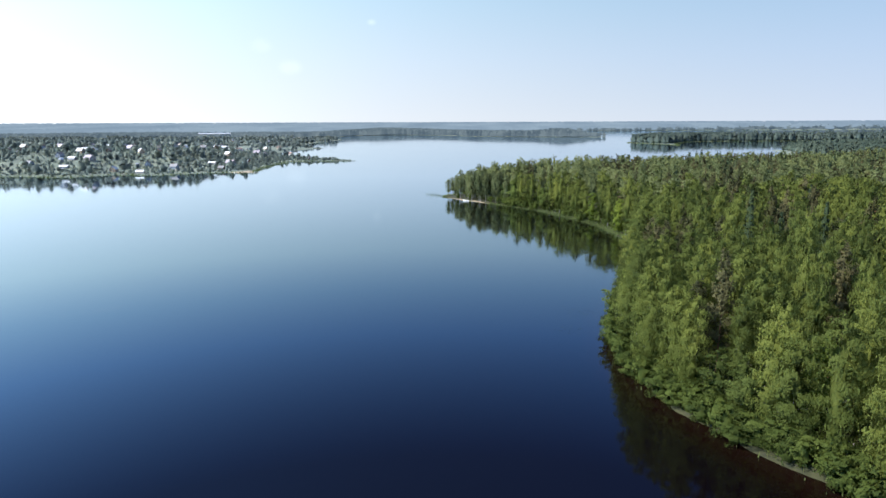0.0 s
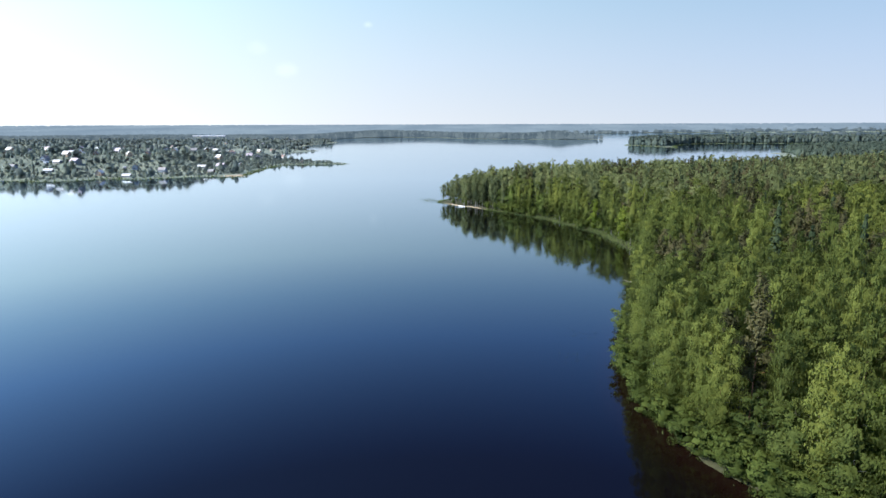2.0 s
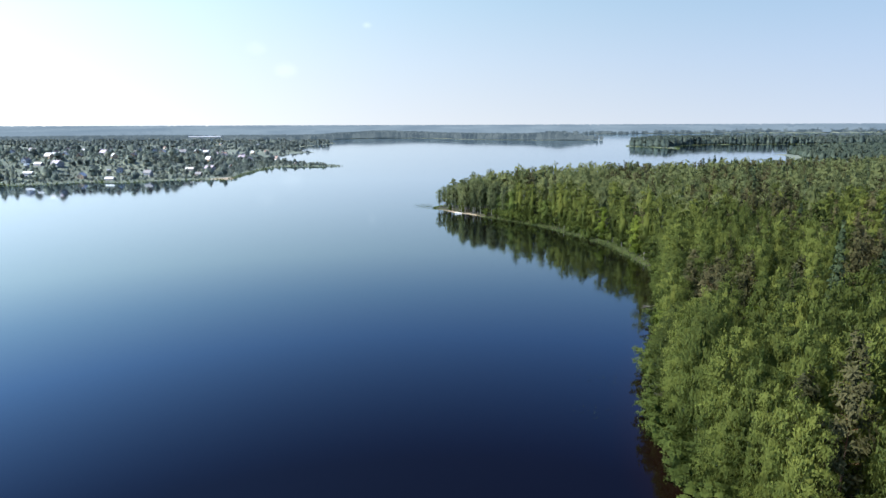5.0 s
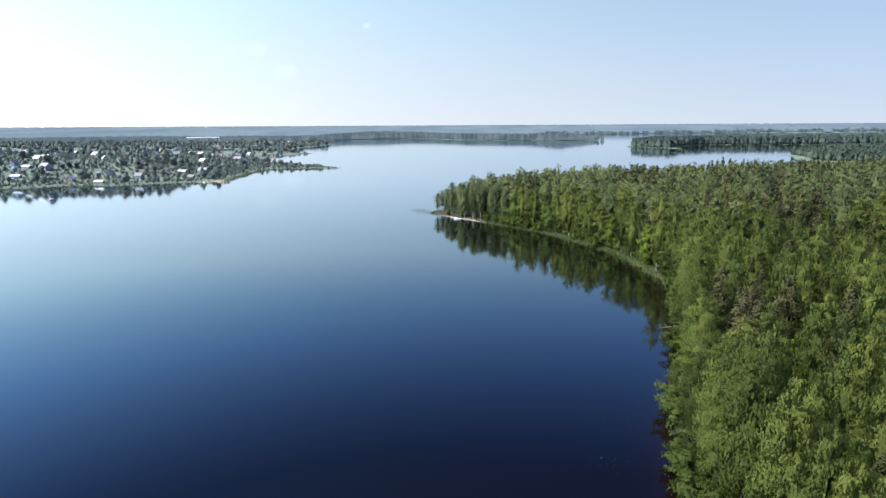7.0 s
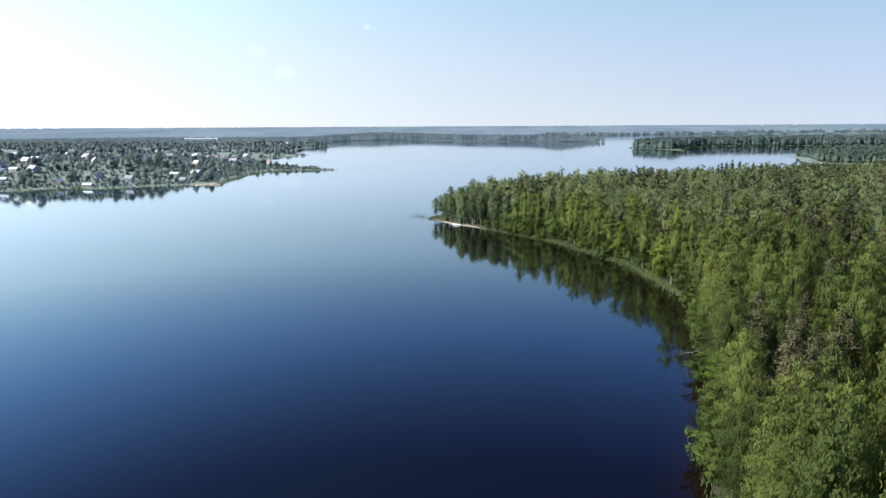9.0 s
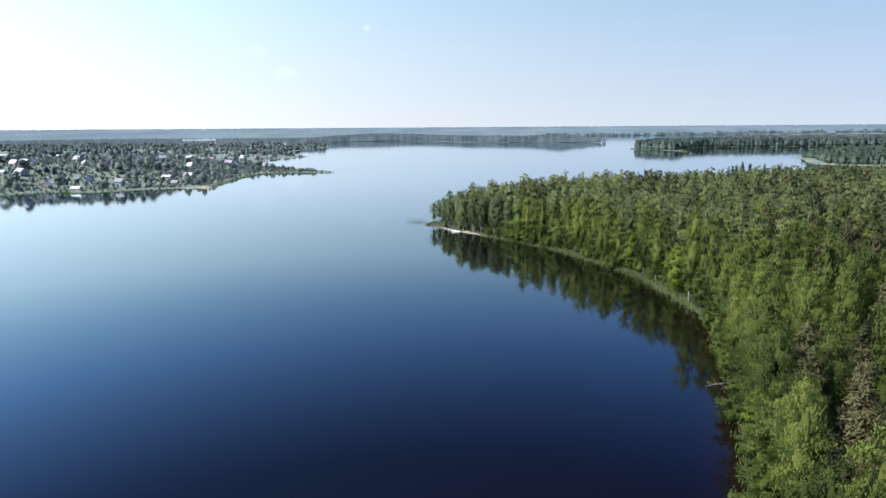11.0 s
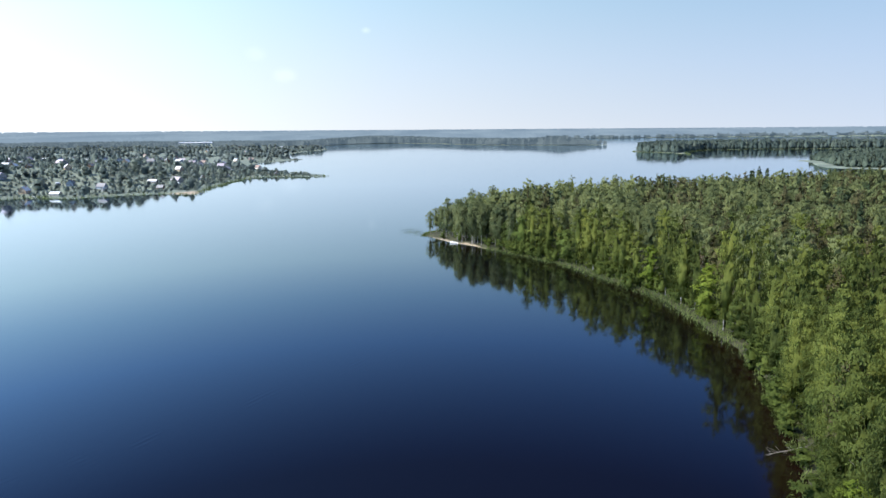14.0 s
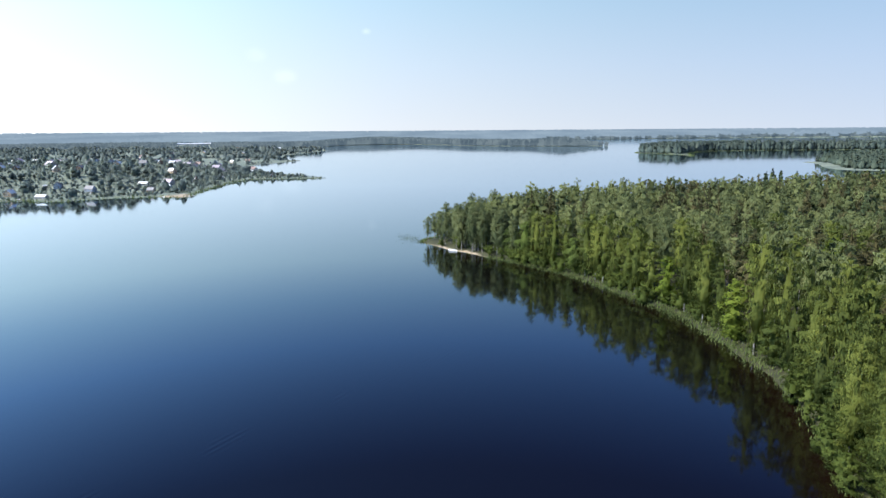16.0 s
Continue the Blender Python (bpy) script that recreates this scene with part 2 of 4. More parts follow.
l.new(noise_at(n, l, 1.5, 4.0), bp.inputs["Height"])
l.new(bp.outputs[0], p.inputs["Normal"])

# lake water, brown with peat: faint ripples in patches, and the worn wake of a boat
M_WATER, n, l, p = mat("lake_water")
shallow = n.new("ShaderNodeAttribute")
shallow.attribute_name = "shallow"
l.new(ramp(n, l, shallow.outputs["Fac"], [(0.0, (0.002, 0.0013, 0.0018)), (0.5, (0.004, 0.0017, 0.0013)), (1.0, (0.0075, 0.0038, 0.0026))]), p.inputs["Base Color"])
p.inputs["Roughness"].default_value = 0.6
p.inputs["Specular IOR Level"].default_value = 0.0
rip = noise_at(n, l, 0.55, 3.0, (1.0, 0.6, 1.0))
calm = ramp(n, l, noise_at(n, l, 0.006, 3.0, (0.6, 1.6, 1.0)), [(0.4, (0.1, 0.1, 0.1)), (0.72, (1, 1, 1))])
geo, dot = n.new("ShaderNodeNewGeometry"), n.new("ShaderNodeVectorMath")
dot.operation = "DOT_PRODUCT"
dot.inputs[1].default_value = (0.743, -0.669, 0)
l.new(geo.outputs["Position"], dot.inputs[0])
across = maths(n, l, "ADD", maths(n, l, "ADD", dot.outputs["Value"], 172.5), maths(n, l, "MULTIPLY", maths(n, l, "SUBTRACT", noise_at(n, l, 0.02, 2.0), 0.5), 9.0))
band = maths(n, l, "SUBTRACT", 1.0, maths(n, l, "MULTIPLY", maths(n, l, "ABSOLUTE", across, 0), 0.22))
broken = ramp(n, l, noise_at(n, l, 0.13, 2.0), [(0.5, (0, 0, 0)), (0.64, (1, 1, 1))])
crest = n.new("ShaderNodeVectorMath")
crest.operation = "DOT_PRODUCT"
crest.inputs[1].default_value = (0.866, -0.5, 0)
l.new(geo.outputs["Position"], crest.inputs[0])
band = maths(n, l, "MULTIPLY", maths(n, l, "MAXIMUM", band, 0.0), broken)
waves = maths(n, l, "MULTIPLY", maths(n, l, "SINE", maths(n, l, "MULTIPLY", crest.outputs["Value"], 4.8), 0), band)
bw = n.new("ShaderNodeBump")
bw.inputs["Distance"].default_value = 0.02
l.new(maths(n, l, "MULTIPLY", calm, 0.45), bw.inputs["Strength"])
l.new(rip, bw.inputs["Height"])
bk = n.new("ShaderNodeBump")
bk.inputs["Distance"].default_value, bk.inputs["Strength"].default_value = 0.0055, 0.9
l.new(waves, bk.inputs["Height"])
l.new(bw.outputs[0], bk.inputs["Normal"])
gloss, mirror, join = n.new("ShaderNodeFresnel"), n.new("ShaderNodeBsdfGlossy"), n.new("ShaderNodeMixShader")
gloss.inputs["IOR"].default_value = 1.33
mirror.inputs["Roughness"].default_value = 0.06
mirror.inputs["Color"].default_value = (0.86, 0.94, 1.0, 1)
l.new(bk.outputs[0], mirror.inputs["Normal"])
l.new(bk.outputs[0], gloss.inputs["Normal"])
l.new(ramp(n, l, gloss.outputs[0], [(0.02, (0.02,) * 3), (0.055, (0.046,) * 3), (0.134, (0.235,) * 3), (0.284, (0.49,) * 3), (0.43, (0.67,) * 3), (0.58, (0.83,) * 3), (1.0, (1.0,) * 3)]), join.inputs[0])
l.new(p.outputs[0], join.inputs[1])
l.new(mirror.outputs[0], join.inputs[2])
l.new(join.outputs[0], n["Material Output"].inputs["Surface"])


# ---------------------------------------------------------------- land and water
def chaikin(pts, times=2):
    p = np.array(pts, float)
    for _ in range(times):
        q = np.roll(p, -1, 0)
        p = np.stack([0.75 * p + 0.25 * q, 0.25 * p + 0.75 * q], 1).reshape(-1, 2)
    return p


# the wooded shore along the lake, its head, and the bay behind it
WOOD_SHORE = [(160, -700), (110, -150), (78, 15), (52, 73), (45, 82), (41, 90), (36, 100), (33, 112), (34, 124), (36, 137),
              (40, 152), (46, 167), (52, 184), (58, 200), (64, 219), (69, 240), (69, 258), (67, 276), (65, 290), (59, 302),
              (52, 320), (43, 337), (27, 356), (9, 373), (-8, 392), (-14, 402), (-6, 414), (12, 426), (50, 441), (105, 458)]
WOOD_BACK = [(175, 482), (300, 530), (400, 575), (500, 650), (580, 740), (620, 800), (514, 856), (478, 870), (477, 914),
             (520, 1000), (533, 1047), (521, 1065), (640, 1110), (900, 1220), (1300, 1380), (1800, 1500), (2600, 1700),
             (4980, 2200), (4980, -700)]
HEADLAND = [(397, 1464), (426, 1430), (459, 1340), (462, 1300), (480, 1400), (571, 1543), (640, 1570), (795, 1582), (963, 1591),
            (1300, 1610), (2000, 1700), (4980, 2500), (4980, 3300), (2600, 2700), (1700, 2300), (1300, 1980), (900, 1830),
            (520, 1640), (430, 1540), (402, 1490)]
VILLAGE_SHORE = [(-4980, -700), (-2500, -600), (-1600, 100), (-1000, 350), (-700, 470), (-520, 530), (-439, 552), (-417, 557),
                 (-376, 543), (-354, 560), (-335, 582), (-304, 562), (-274, 590), (-238, 603), (-208, 592), (-219, 627),
                 (-225, 690), (-229, 752), (-219, 782), (-166, 782), (-140, 789), (-175, 815), (-230, 870), (-290, 950),
                 (-320, 1050), (-290, 1150), (-270, 1192), (-285, 1215), (-320, 1240), (-370, 1400), (-372, 1550)]
FAR_SHORE = [(-345, 1761), (-380, 1850), (-450, 2150), (-403, 2390), (-248, 2485), (-66, 2359), (40, 2160), (324, 2055),
             (490, 2040), (500, 2050), (480, 2085), (324, 2230), (60, 2480), (-100, 2750), (-120, 3100), (0, 3400),
             (300, 3480), (774, 3500), (919, 3480), (1145, 3660), (2000, 3680), (3000, 3700), (4980, 3750), (4980, 4980), (-4980, 4980)]
LANDS = [chaikin(WOOD_SHORE + WOOD_BACK), chaikin(HEADLAND, 1), chaikin(VILLAGE_SHORE + FAR_SHORE, 1)]


def inside_distance(P, poly):
    """Signed distance of points to a polygon's edge, positive inside."""
    best, odd = np.full(len(P), 1e18), np.zeros(len(P), bool)
    for a, b in zip(poly, np.roll(poly, -1, 0)):
        e = b - a
        w = P - a
        s = np.clip((w @ e) / (e @ e + 1e-9), 0, 1)
        dx, dy = w[:, 0] - s * e[0], w[:, 1] - s * e[1]
        best = np.minimum(best, dx * dx + dy * dy)
        up = (a[1] > P[:, 1]) != (b[1] > P[:, 1])
        if up.any():
            odd ^= up & (P[:, 0] < a[0] + (P[:, 1] - a[1]) * e[0] / (e[1] if abs(e[1]) > 1e-9 else 1e-9))
    return np.where(odd, 1, -1) * np.sqrt(best)


def wobble(P, size, seed=0):
    """Smooth noise from a few crossed waves, about -1 to 1."""
    r = np.random.default_rng(seed)
    v = np.zeros(len(P))
    for k in range(7):
        a, f, ph = r.uniform(0, 6.28), r.uniform(0.6, 2.2) / size * 6.28, r.uniform(0, 6.28)
        v += np.sin((P[:, 0] * math.cos(a) + P[:, 1] * math.sin(a)) * f + ph)
    return v / 4.0


def land_distance(P):
    P = np.asarray(P, float)
    d = np.max([inside_distance(P, poly) for poly in LANDS], 0)
    return d + 0.9 * wobble(P, 17, 3) + 0.4 * wobble(P, 6, 4)


def ground_height(P, d=None):
    P = np.asarray(P, float)
    d = land_distance(P) if d is None else d
    r = np.hypot(P[:, 0], P[:, 1])
    z = np.where(d < 0, np.maximum(d * 0.22, -3.0), np.minimum(d * 0.16, 0.55) + 2.6 * np.clip((d - 4) / 90, 0, 1))
    z += np.clip(d / 60, 0, 1) * 0.5 * wobble(P, 55, 5)
    # the village stands on a low hill
    hill = np.clip((d - 4) / 105, 0, 1) * np.clip((-215 - P[:, 0]) / 130, 0, 1) * np.clip((1080 - P[:, 1]) / 320, 0, 1)
    z += 15 * hill * hill * (3 - 2 * hill)
    z += np.clip((r - 3650) / 1100, 0, 1) * 27 * np.clip(d / 60, 0, 1)
    return z


def mesh_of(name, V, F, material=None, N=None):
    """A mesh from arrays of points and of equally sided faces."""
    V, F = np.asarray(V, np.float32), np.asarray(F, np.int32)
    me = bpy.data.meshes.new(name)
    me.vertices.add(len(V))
    me.vertices.foreach_set("co", V.ravel())
    me.loops.add(F.size)
    me.loops.foreach_set("vertex_index", F.ravel())
    me.polygons.add(len(F))
    me.polygons.foreach_set("loop_start", np.arange(0, F.size, F.shape[1], dtype=np.int32))
    me.update(calc_edges=True)
    if N is not None:
        me.polygons.foreach_set("use_smooth", np.ones(len(F), bool))
        me.normals_split_custom_set_from_vertices(np.asarray(N, np.float32))
    if material:
        me.materials.append(material)
    return me


# ground: one sheet, finer towards the middle of the lake where all views start
rad = np.concatenate([[4.0], 22 * 1.0148 ** np.arange(0, 369)])
rad[-1] = 4960
fan = np.concatenate([np.linspace(-45, 45, 221), np.linspace(45, 315, 60)[1:-1]])
R, A = np.meshgrid(rad, np.radians(fan), indexing="ij")
G = np.stack([R * np.sin(A), 40 + R * np.cos(A)], -1).reshape(-1, 2)
dist = land_distance(G)
nr, na = R.shape
i, j = np.meshgrid(np.arange(nr - 1), np.arange(na), indexing="ij")
k = (j + 1) % na
quads = np.stack([i * na + j, i * na + k, (i + 1) * na + k, (i + 1) * na + j], -1).reshape(-1, 4)[:, ::-1]
me = mesh_of("ground", np.column_stack([G, ground_height(G, dist)]), quads, M_GROUND)
# bare sand at the tip of the wooded head, on the village beach and on the low spits
bare = np.exp(-(((G[:, 0] - 2) / 22) ** 2 + ((G[:, 1] - 380) / 24) ** 2))
bare += 0.8 * np.exp(-(((G[:, 0] - 455) / 30) ** 2 + ((G[:, 1] - 1350) / 90) ** 2))
beach = np.exp(-(((G[:, 0] + 224) / 17) ** 2 + ((G[:, 1] - 606) / 18) ** 2) ** 2)
at = me.attributes.new("turf", "FLOAT", "POINT")
at.data.foreach_set("value", np.clip(1 - bare * 1.3 * np.clip(1.25 - dist / 3.5, 0, 1) - beach * np.clip(1.4 - dist / 16, 0, 1), 0, 1).astype(np.float32))
at = me.attributes.new("litter", "FLOAT", "POINT")
at.data.foreach_set("value", np.clip((inside_distance(G, LANDS[0]) + 6) / 3, 0, 1).astype(np.float32) * (G[:, 1] < 600))
me.polygons.foreach_set("use_smooth", np.ones(len(me.polygons), bool))
tagged(new("ground", me), "grassy and wooded land with a sandy lake edge", "ground", kind="structure")

wr = np.concatenate([[0.5], 20 * 1.047 ** np.arange(0, 121)])
wr[-1] = 4955
wa = np.radians(np.concatenate([np.linspace(-46, 46, 131), np.linspace(46, 314, 45)[1:-1]]))
R, A = np.meshgrid(wr, wa, indexing="ij")
W = np.stack([R * np.sin(A), 40 + R * np.cos(A)], -1).reshape(-1, 2)
nr, na = R.shape
i, j = np.meshgrid(np.arange(nr - 1), np.arange(na), indexing="ij")
k = (j + 1) % na
quads = np.stack([i * na + j, i * na + k, (i + 1) * na + k, (i + 1) * na + j], -1).reshape(-1, 4)
water = mesh_of("water", np.column_stack([W, 0 * W[:, 0]]), quads, M_WATER)
at = water.attributes.new("shallow", "FLOAT", "POINT")
at.data.foreach_set("value", np.clip(1 + inside_distance(W, LANDS[0]) / 8, 0, 1).astype(np.float32))
tagged(new("water", water), "calm dark blue lake water with faint ripples", "lake", kind="structure")


# ---------------------------------------------------------------- trees
def unit(v):
    return v / (np.linalg.norm(v, axis=1, keepdims=True) + 1e-9)


def sprays(C, N, S, size, r, slim=0.6, droop=0.0, soft=0.76):
    """Slim three-cornered leaf sprays at C that face N; S: the way of the clump's surface, for soft shading."""
    N = unit(N)
    u = unit(np.cross(N, r.normal(size=N.shape)))
    v = np.cross(N, u)
    if droop:
        v = unit(v * (1 - droop) + np.array([0, 0, -1.0]) * droop)
        u = unit(np.cross(v, N))
    s = (size * r.uniform(0.55, 1.4, len(C)))[:, None]
    w = s * slim * r.uniform(0.7, 1.25, len(C))[:, None]
    V = np.stack([C - v * s * 0.4 - u * w * 0.6, C - v * s * 0.3 + u * w * 0.6, C + v * s * 0.7], 1)
    face = np.cross(V[:, 1] - V[:, 0], V[:, 2] - V[:, 0])
    turned = (face * S).sum(1) < 0
    V[turned] = V[turned][:, ::-1]
    shade = unit(soft * unit(S) + (1 - soft) * unit(np.where(turned[:, None], -face, face)))
    return V.reshape(-1, 3), np.arange(3 * len(C)).reshape(-1, 3), np.repeat(shade, 3, 0)


def body(rings, sides, centre, r, rough=0.16, up=0.25):
    """An uneven closed body from rings of (height, radius): the dense inside of a crown, shaded outwards."""
    V, F = [], []
    for z, q in rings:
        a0 = r.uniform(0, 6.28)
        for i in range(sides):
            g = a0 + 2 * math.pi * i / sides
            k = q * r.uniform(1 - rough, 1 + rough)
            V.append((k * math.cos(g), k * math.sin(g), z + q * r.uniform(-rough, rough) * 0.6))
    for b in range(len(rings) - 1):
        for i in range(sides):
            p0, p1, p2, p3 = b * sides + i, b * sides + (i + 1) % sides, (b + 1) * sides + (i + 1) % sides, (b + 1) * sides + i
            F += [[p0, p1, p2], [p0, p2, p3]]
    top = (len(rings) - 1) * sides
    F += [[top, top + i, top + i + 1] for i in range(1, sides - 1)]
    V = np.array(V)
    N = unit(unit((V - centre) * np.array([1, 1, 0.5])) + np.array([0, 0, up]))
    return V, np.array(F), N


def together(a, b):
    return np.concatenate([a[0], b[0]]), np.concatenate([a[1], b[1] + len(a[0])]), np.concatenate([a[2], b[2]])


def crown_leafy(r, H, low, rmax, n, size, fans, inner=0.58, hang=0.8, droop=0.5, rise=0.8, peak=0.3):
    """Crown of a broadleaf tree: boughs that rise from the leader, arch over and carry hanging fans of sprays, round a dense inside."""
    f = (np.arange(fans) + r.uniform(0.1, 0.9, fans)) / fans
    f[-1] = 1.0
    broad = np.where(f < peak, 0.72 + 0.28 * f / peak, np.sqrt(np.clip(1 - ((f - peak) / (1 - peak)).clip(0, 1) ** 1.9, 0.1, 1)))
    L = rmax * broad * r.uniform(0.72, 1.15, fans)
    ang = np.arange(fans) * 2.4 + r.uniform(0, 0.9, fans)
    foot = H * (low + (1 - low) * 0.82 * f)
    who = r.choice(fans, n, p=(L + 0.12 * rmax) ** 1.5 / ((L + 0.12 * rmax) ** 1.5).sum())
    t = r.uniform(0.08, 1, n) ** 0.62
    a = ang[who] + r.normal(0, 0.3, n) * (1.15 - 0.45 * t)
    out_by = L[who] * t + r.normal(0, 0.06, n) * rmax
    lift = L[who] * ((rise + 0.5 * f[who]) * t - 0.62 * t ** 2)
    fall = r.exponential(hang, n) * (0.35 + 0.65 * t) * (1 - 0.6 * f[who])
    z = foot[who] + lift - np.minimum(fall, 3.2 * hang) + 0.09 * H * (1 - low) * (1 - t) * f[who] * r.uniform(0, 1, n)
    brow = np.quantile(z, 0.86)
    z = np.where(z > brow, brow + (z - brow) * (0.8 if n > 2000 else 0.55), z)
    z = z * H / np.quantile(z, 0.995)
    C = np.column_stack([out_by * np.cos(a), out_by * np.sin(a), np.maximum(z, 0.12)])
    way = np.column_stack([np.cos(ang[who]), np.sin(ang[who]), np.zeros(n)])
    out = unit(np.column_stack([C[:, 0] / rmax, C[:, 1] / rmax, np.clip((C[:, 2] - H * (0.35 + 0.4 * low)) / (H * (1 - low) * 0.42), -0.3, 1.3)]))
    side = np.column_stack([-np.sin(ang[who]), np.cos(ang[who]), np.zeros(n)]) * np.sin((a - ang[who]) * 2.2)[:, None]
    S = 1.0 * out + 0.22 * way + 0.25 * side + np.array([0, 0, 0.1]) - 0.12 * np.column_stack([0 * t, 0 * t, np.minimum(fall / hang, 2)])
    leaves = sprays(C, S + 0.55 * r.normal(size=(n, 3)), S, size, r, 0.5 - 0.14 * droop, droop, 0.52 if n > 2000 else 0.86 if n > 500 else 0.93)
    q = inner * rmax
    rings = [(H * (low + 0.02), q * 0.5), (H * (low + (1 - low) * 0.25), q), (H * (low + (1 - low) * 0.52), q * 0.9), (H * (low + (1 - low) * 0.76), q * 0.55), (H * (low + (1 - low) * 0.9), q * 0.15)]
    return together(body(rings, 6, np.array([0, 0, H * 0.4]), r, 0.22), leaves)


def crown_conifer(r, H, low, rmax, n, size, drooping=0.35, tiers=15, inner=0.3):
    """Crown of a spruce: whorls of boughs that narrow to a point."""
    f = r.uniform(0, 1, n) ** 1.25
    f = np.clip(np.round(f * tiers) / tiers + r.normal(0, 0.012, n), 0, 1)
    bough = np.round(r.uniform(0, 9, n)) / 9 * 6.283 + np.round(f * tiers) * 0.7 + r.normal(0, 0.13, n)
    reach = rmax * (1 - f) ** 0.85 * np.sqrt(r.uniform(0.12, 1, n)) + 0.12
    C = np.column_stack([reach * np.cos(bough), reach * np.sin(bough), H * low + f * H * (1 - low) - reach * drooping])
    S = np.column_stack([0.8 * np.cos(bough), 0.8 * np.sin(bough), 0.7 * np.ones(n)])
    inside = body([(H * low, rmax * inner), (H * (low + 0.4 * (1 - low)), rmax * inner * 0.7), (H * 0.92, 0.03)], 5, np.array([0, 0, H * 0.3]), r)
    return together(inside, sprays(C, S + 0.5 * r.normal(size=(n, 3)), S, size, r, 0.5, 0.2))


def crown_pine(r, H, low, rmax, n, size, plates=17):
    """Crown of a pine: layered plates of needles along spreading limbs."""
    f = np.linspace(0, 1, plates) ** 0.9
    ang = np.arange(plates) * 2.4 + r.uniform(0, 1, plates)
    L = rmax * np.sin(np.clip(0.35 + 0.65 * f, 0, 1) * math.pi * 0.95) ** 0.7 * r.uniform(0.7, 1.15, plates)
    who = r.choice(plates, n, p=L / L.sum())
    t = r.uniform(0.1, 1, n) ** 0.7
    a = ang[who] + r.normal(0, 0.4, n)
    z = H * low + f[who] * H * (1 - low) + 0.25 * L[who] * t + r.normal(0, 0.42, n)
    C = np.column_stack([L[who] * t * np.cos(a), L[who] * t * np.sin(a), z * H / z.max()])
    S = np.column_stack([0.7 * np.cos(a), 0.7 * np.sin(a), 0.75 + 0.5 * r.normal(size=n)])
    leaves = sprays(C, S + 0.5 * r.normal(size=(n, 3)), S, size, r, 0.27)
    inside = body([(H * (low + 0.1), rmax * 0.06), (H * (low + 0.55 * (1 - low)), rmax * 0.14), (H * 0.93, rmax * 0.04)], 5, np.array([0, 0, H * 0.5]), r, 0.3)
    return together(inside, leaves)


def tube(V, F, p0, p1, a, b, steps, sag=0.0, sides=6):
    """Adds a tapered round limb from p0 to p1 to the lists V and F."""
    start = len(V)
    p0, p1 = np.array(p0, float), np.array(p1, float)
    ax = (p1 - p0) / np.linalg.norm(p1 - p0)
    u = np.cross(ax, (0.3, 1, 0.2))
    u /= np.linalg.norm(u)
    w = np.cross(ax, u)
    for s in range(steps + 1):
        t = s / steps
        c = p0 + (p1 - p0) * t + np.array([0, 0, sag * math.sin(t * math.pi)])
        for q in range(sides):
            g = 2 * math.pi * q / sides
            V.append(c + (a + (b - a) * t) * (math.cos(g) * u + math.sin(g) * w))
    for s in range(steps):
        for q in range(sides):
            F.append([start + s * sides + q, start + s * sides + (q + 1) % sides, start + (s + 1) * sides + (q + 1) % sides, start + (s + 1) * sides + q])


def trunk_mesh(r, H, base, limbs, low, reach, lean=0.0, sides=6, rise=0.55):
    """Tapered trunk with limbs, as rings of quads."""
    V, F = [], []
    tube(V, F, (0, 0, -0.5), (lean, lean * 0.5, H * 0.95), base, base * 0.14, 4, 0, sides)
    for q in range(limbs):
        t = low + (0.93 - low) * (q + 0.5) / limbs
        g = 2.4 * q + r.uniform(0, 0.8)
        o = (lean * t, lean * 0.5 * t, H * t)
        L = reach * (1.05 - 0.6 * t) * r.uniform(0.6, 1.0)
        tube(V, F, o, (o[0] + L * math.cos(g), o[1] + L * math.sin(g), o[2] + L * rise), base * 0.3 * (1.1 - t), base * 0.06, 2, 0.15, max(3, sides - 2))
    return np.array(V), np.array(F)


def planted(shapes, spots, scales, turns, picks):
    """Many trees in one mesh: each shape turned, scaled (width, height) and set at its spot."""
    V, F, N, T, o = [], [], [], [], 0
    for s, (wide, high), a, k in zip(spots, scales, turns, picks):
        shape = shapes[k % len(shapes)]
        c, q = math.cos(a), math.sin(a)
        rot = np.array([[c, q, 0], [-q, c, 0], [0, 0, 1]])
        V.append((shape[0] @ rot) * np.array([wide, wide, high]) + s)
        F.append(shape[1] + o)
        if len(shape) > 2:
            N.append(shape[2] @ rot)
        T.append(np.full(len(shape[0]), (k * 0.618 + s[0] * 0.37 + s[1] * 0.73) % 1.0))
        o += len(shape[0])
    return np.concatenate(V), np.concatenate(F), (np.concatenate(N) if N else None), np.concatenate(T)


def stand(name, label, shapes, spots, scales, turns, picks, material, category="forest"):
    V, F, N, T = planted(shapes, spots, scales, turns, picks)
    me = mesh_of(name, V, F, material, N)
    me.attributes.new("tone", "FLOAT", "POINT").data.foreach_set("value", T.astype(np.float32))
    return tagged(new(name, me), label, category, kind="stuff")


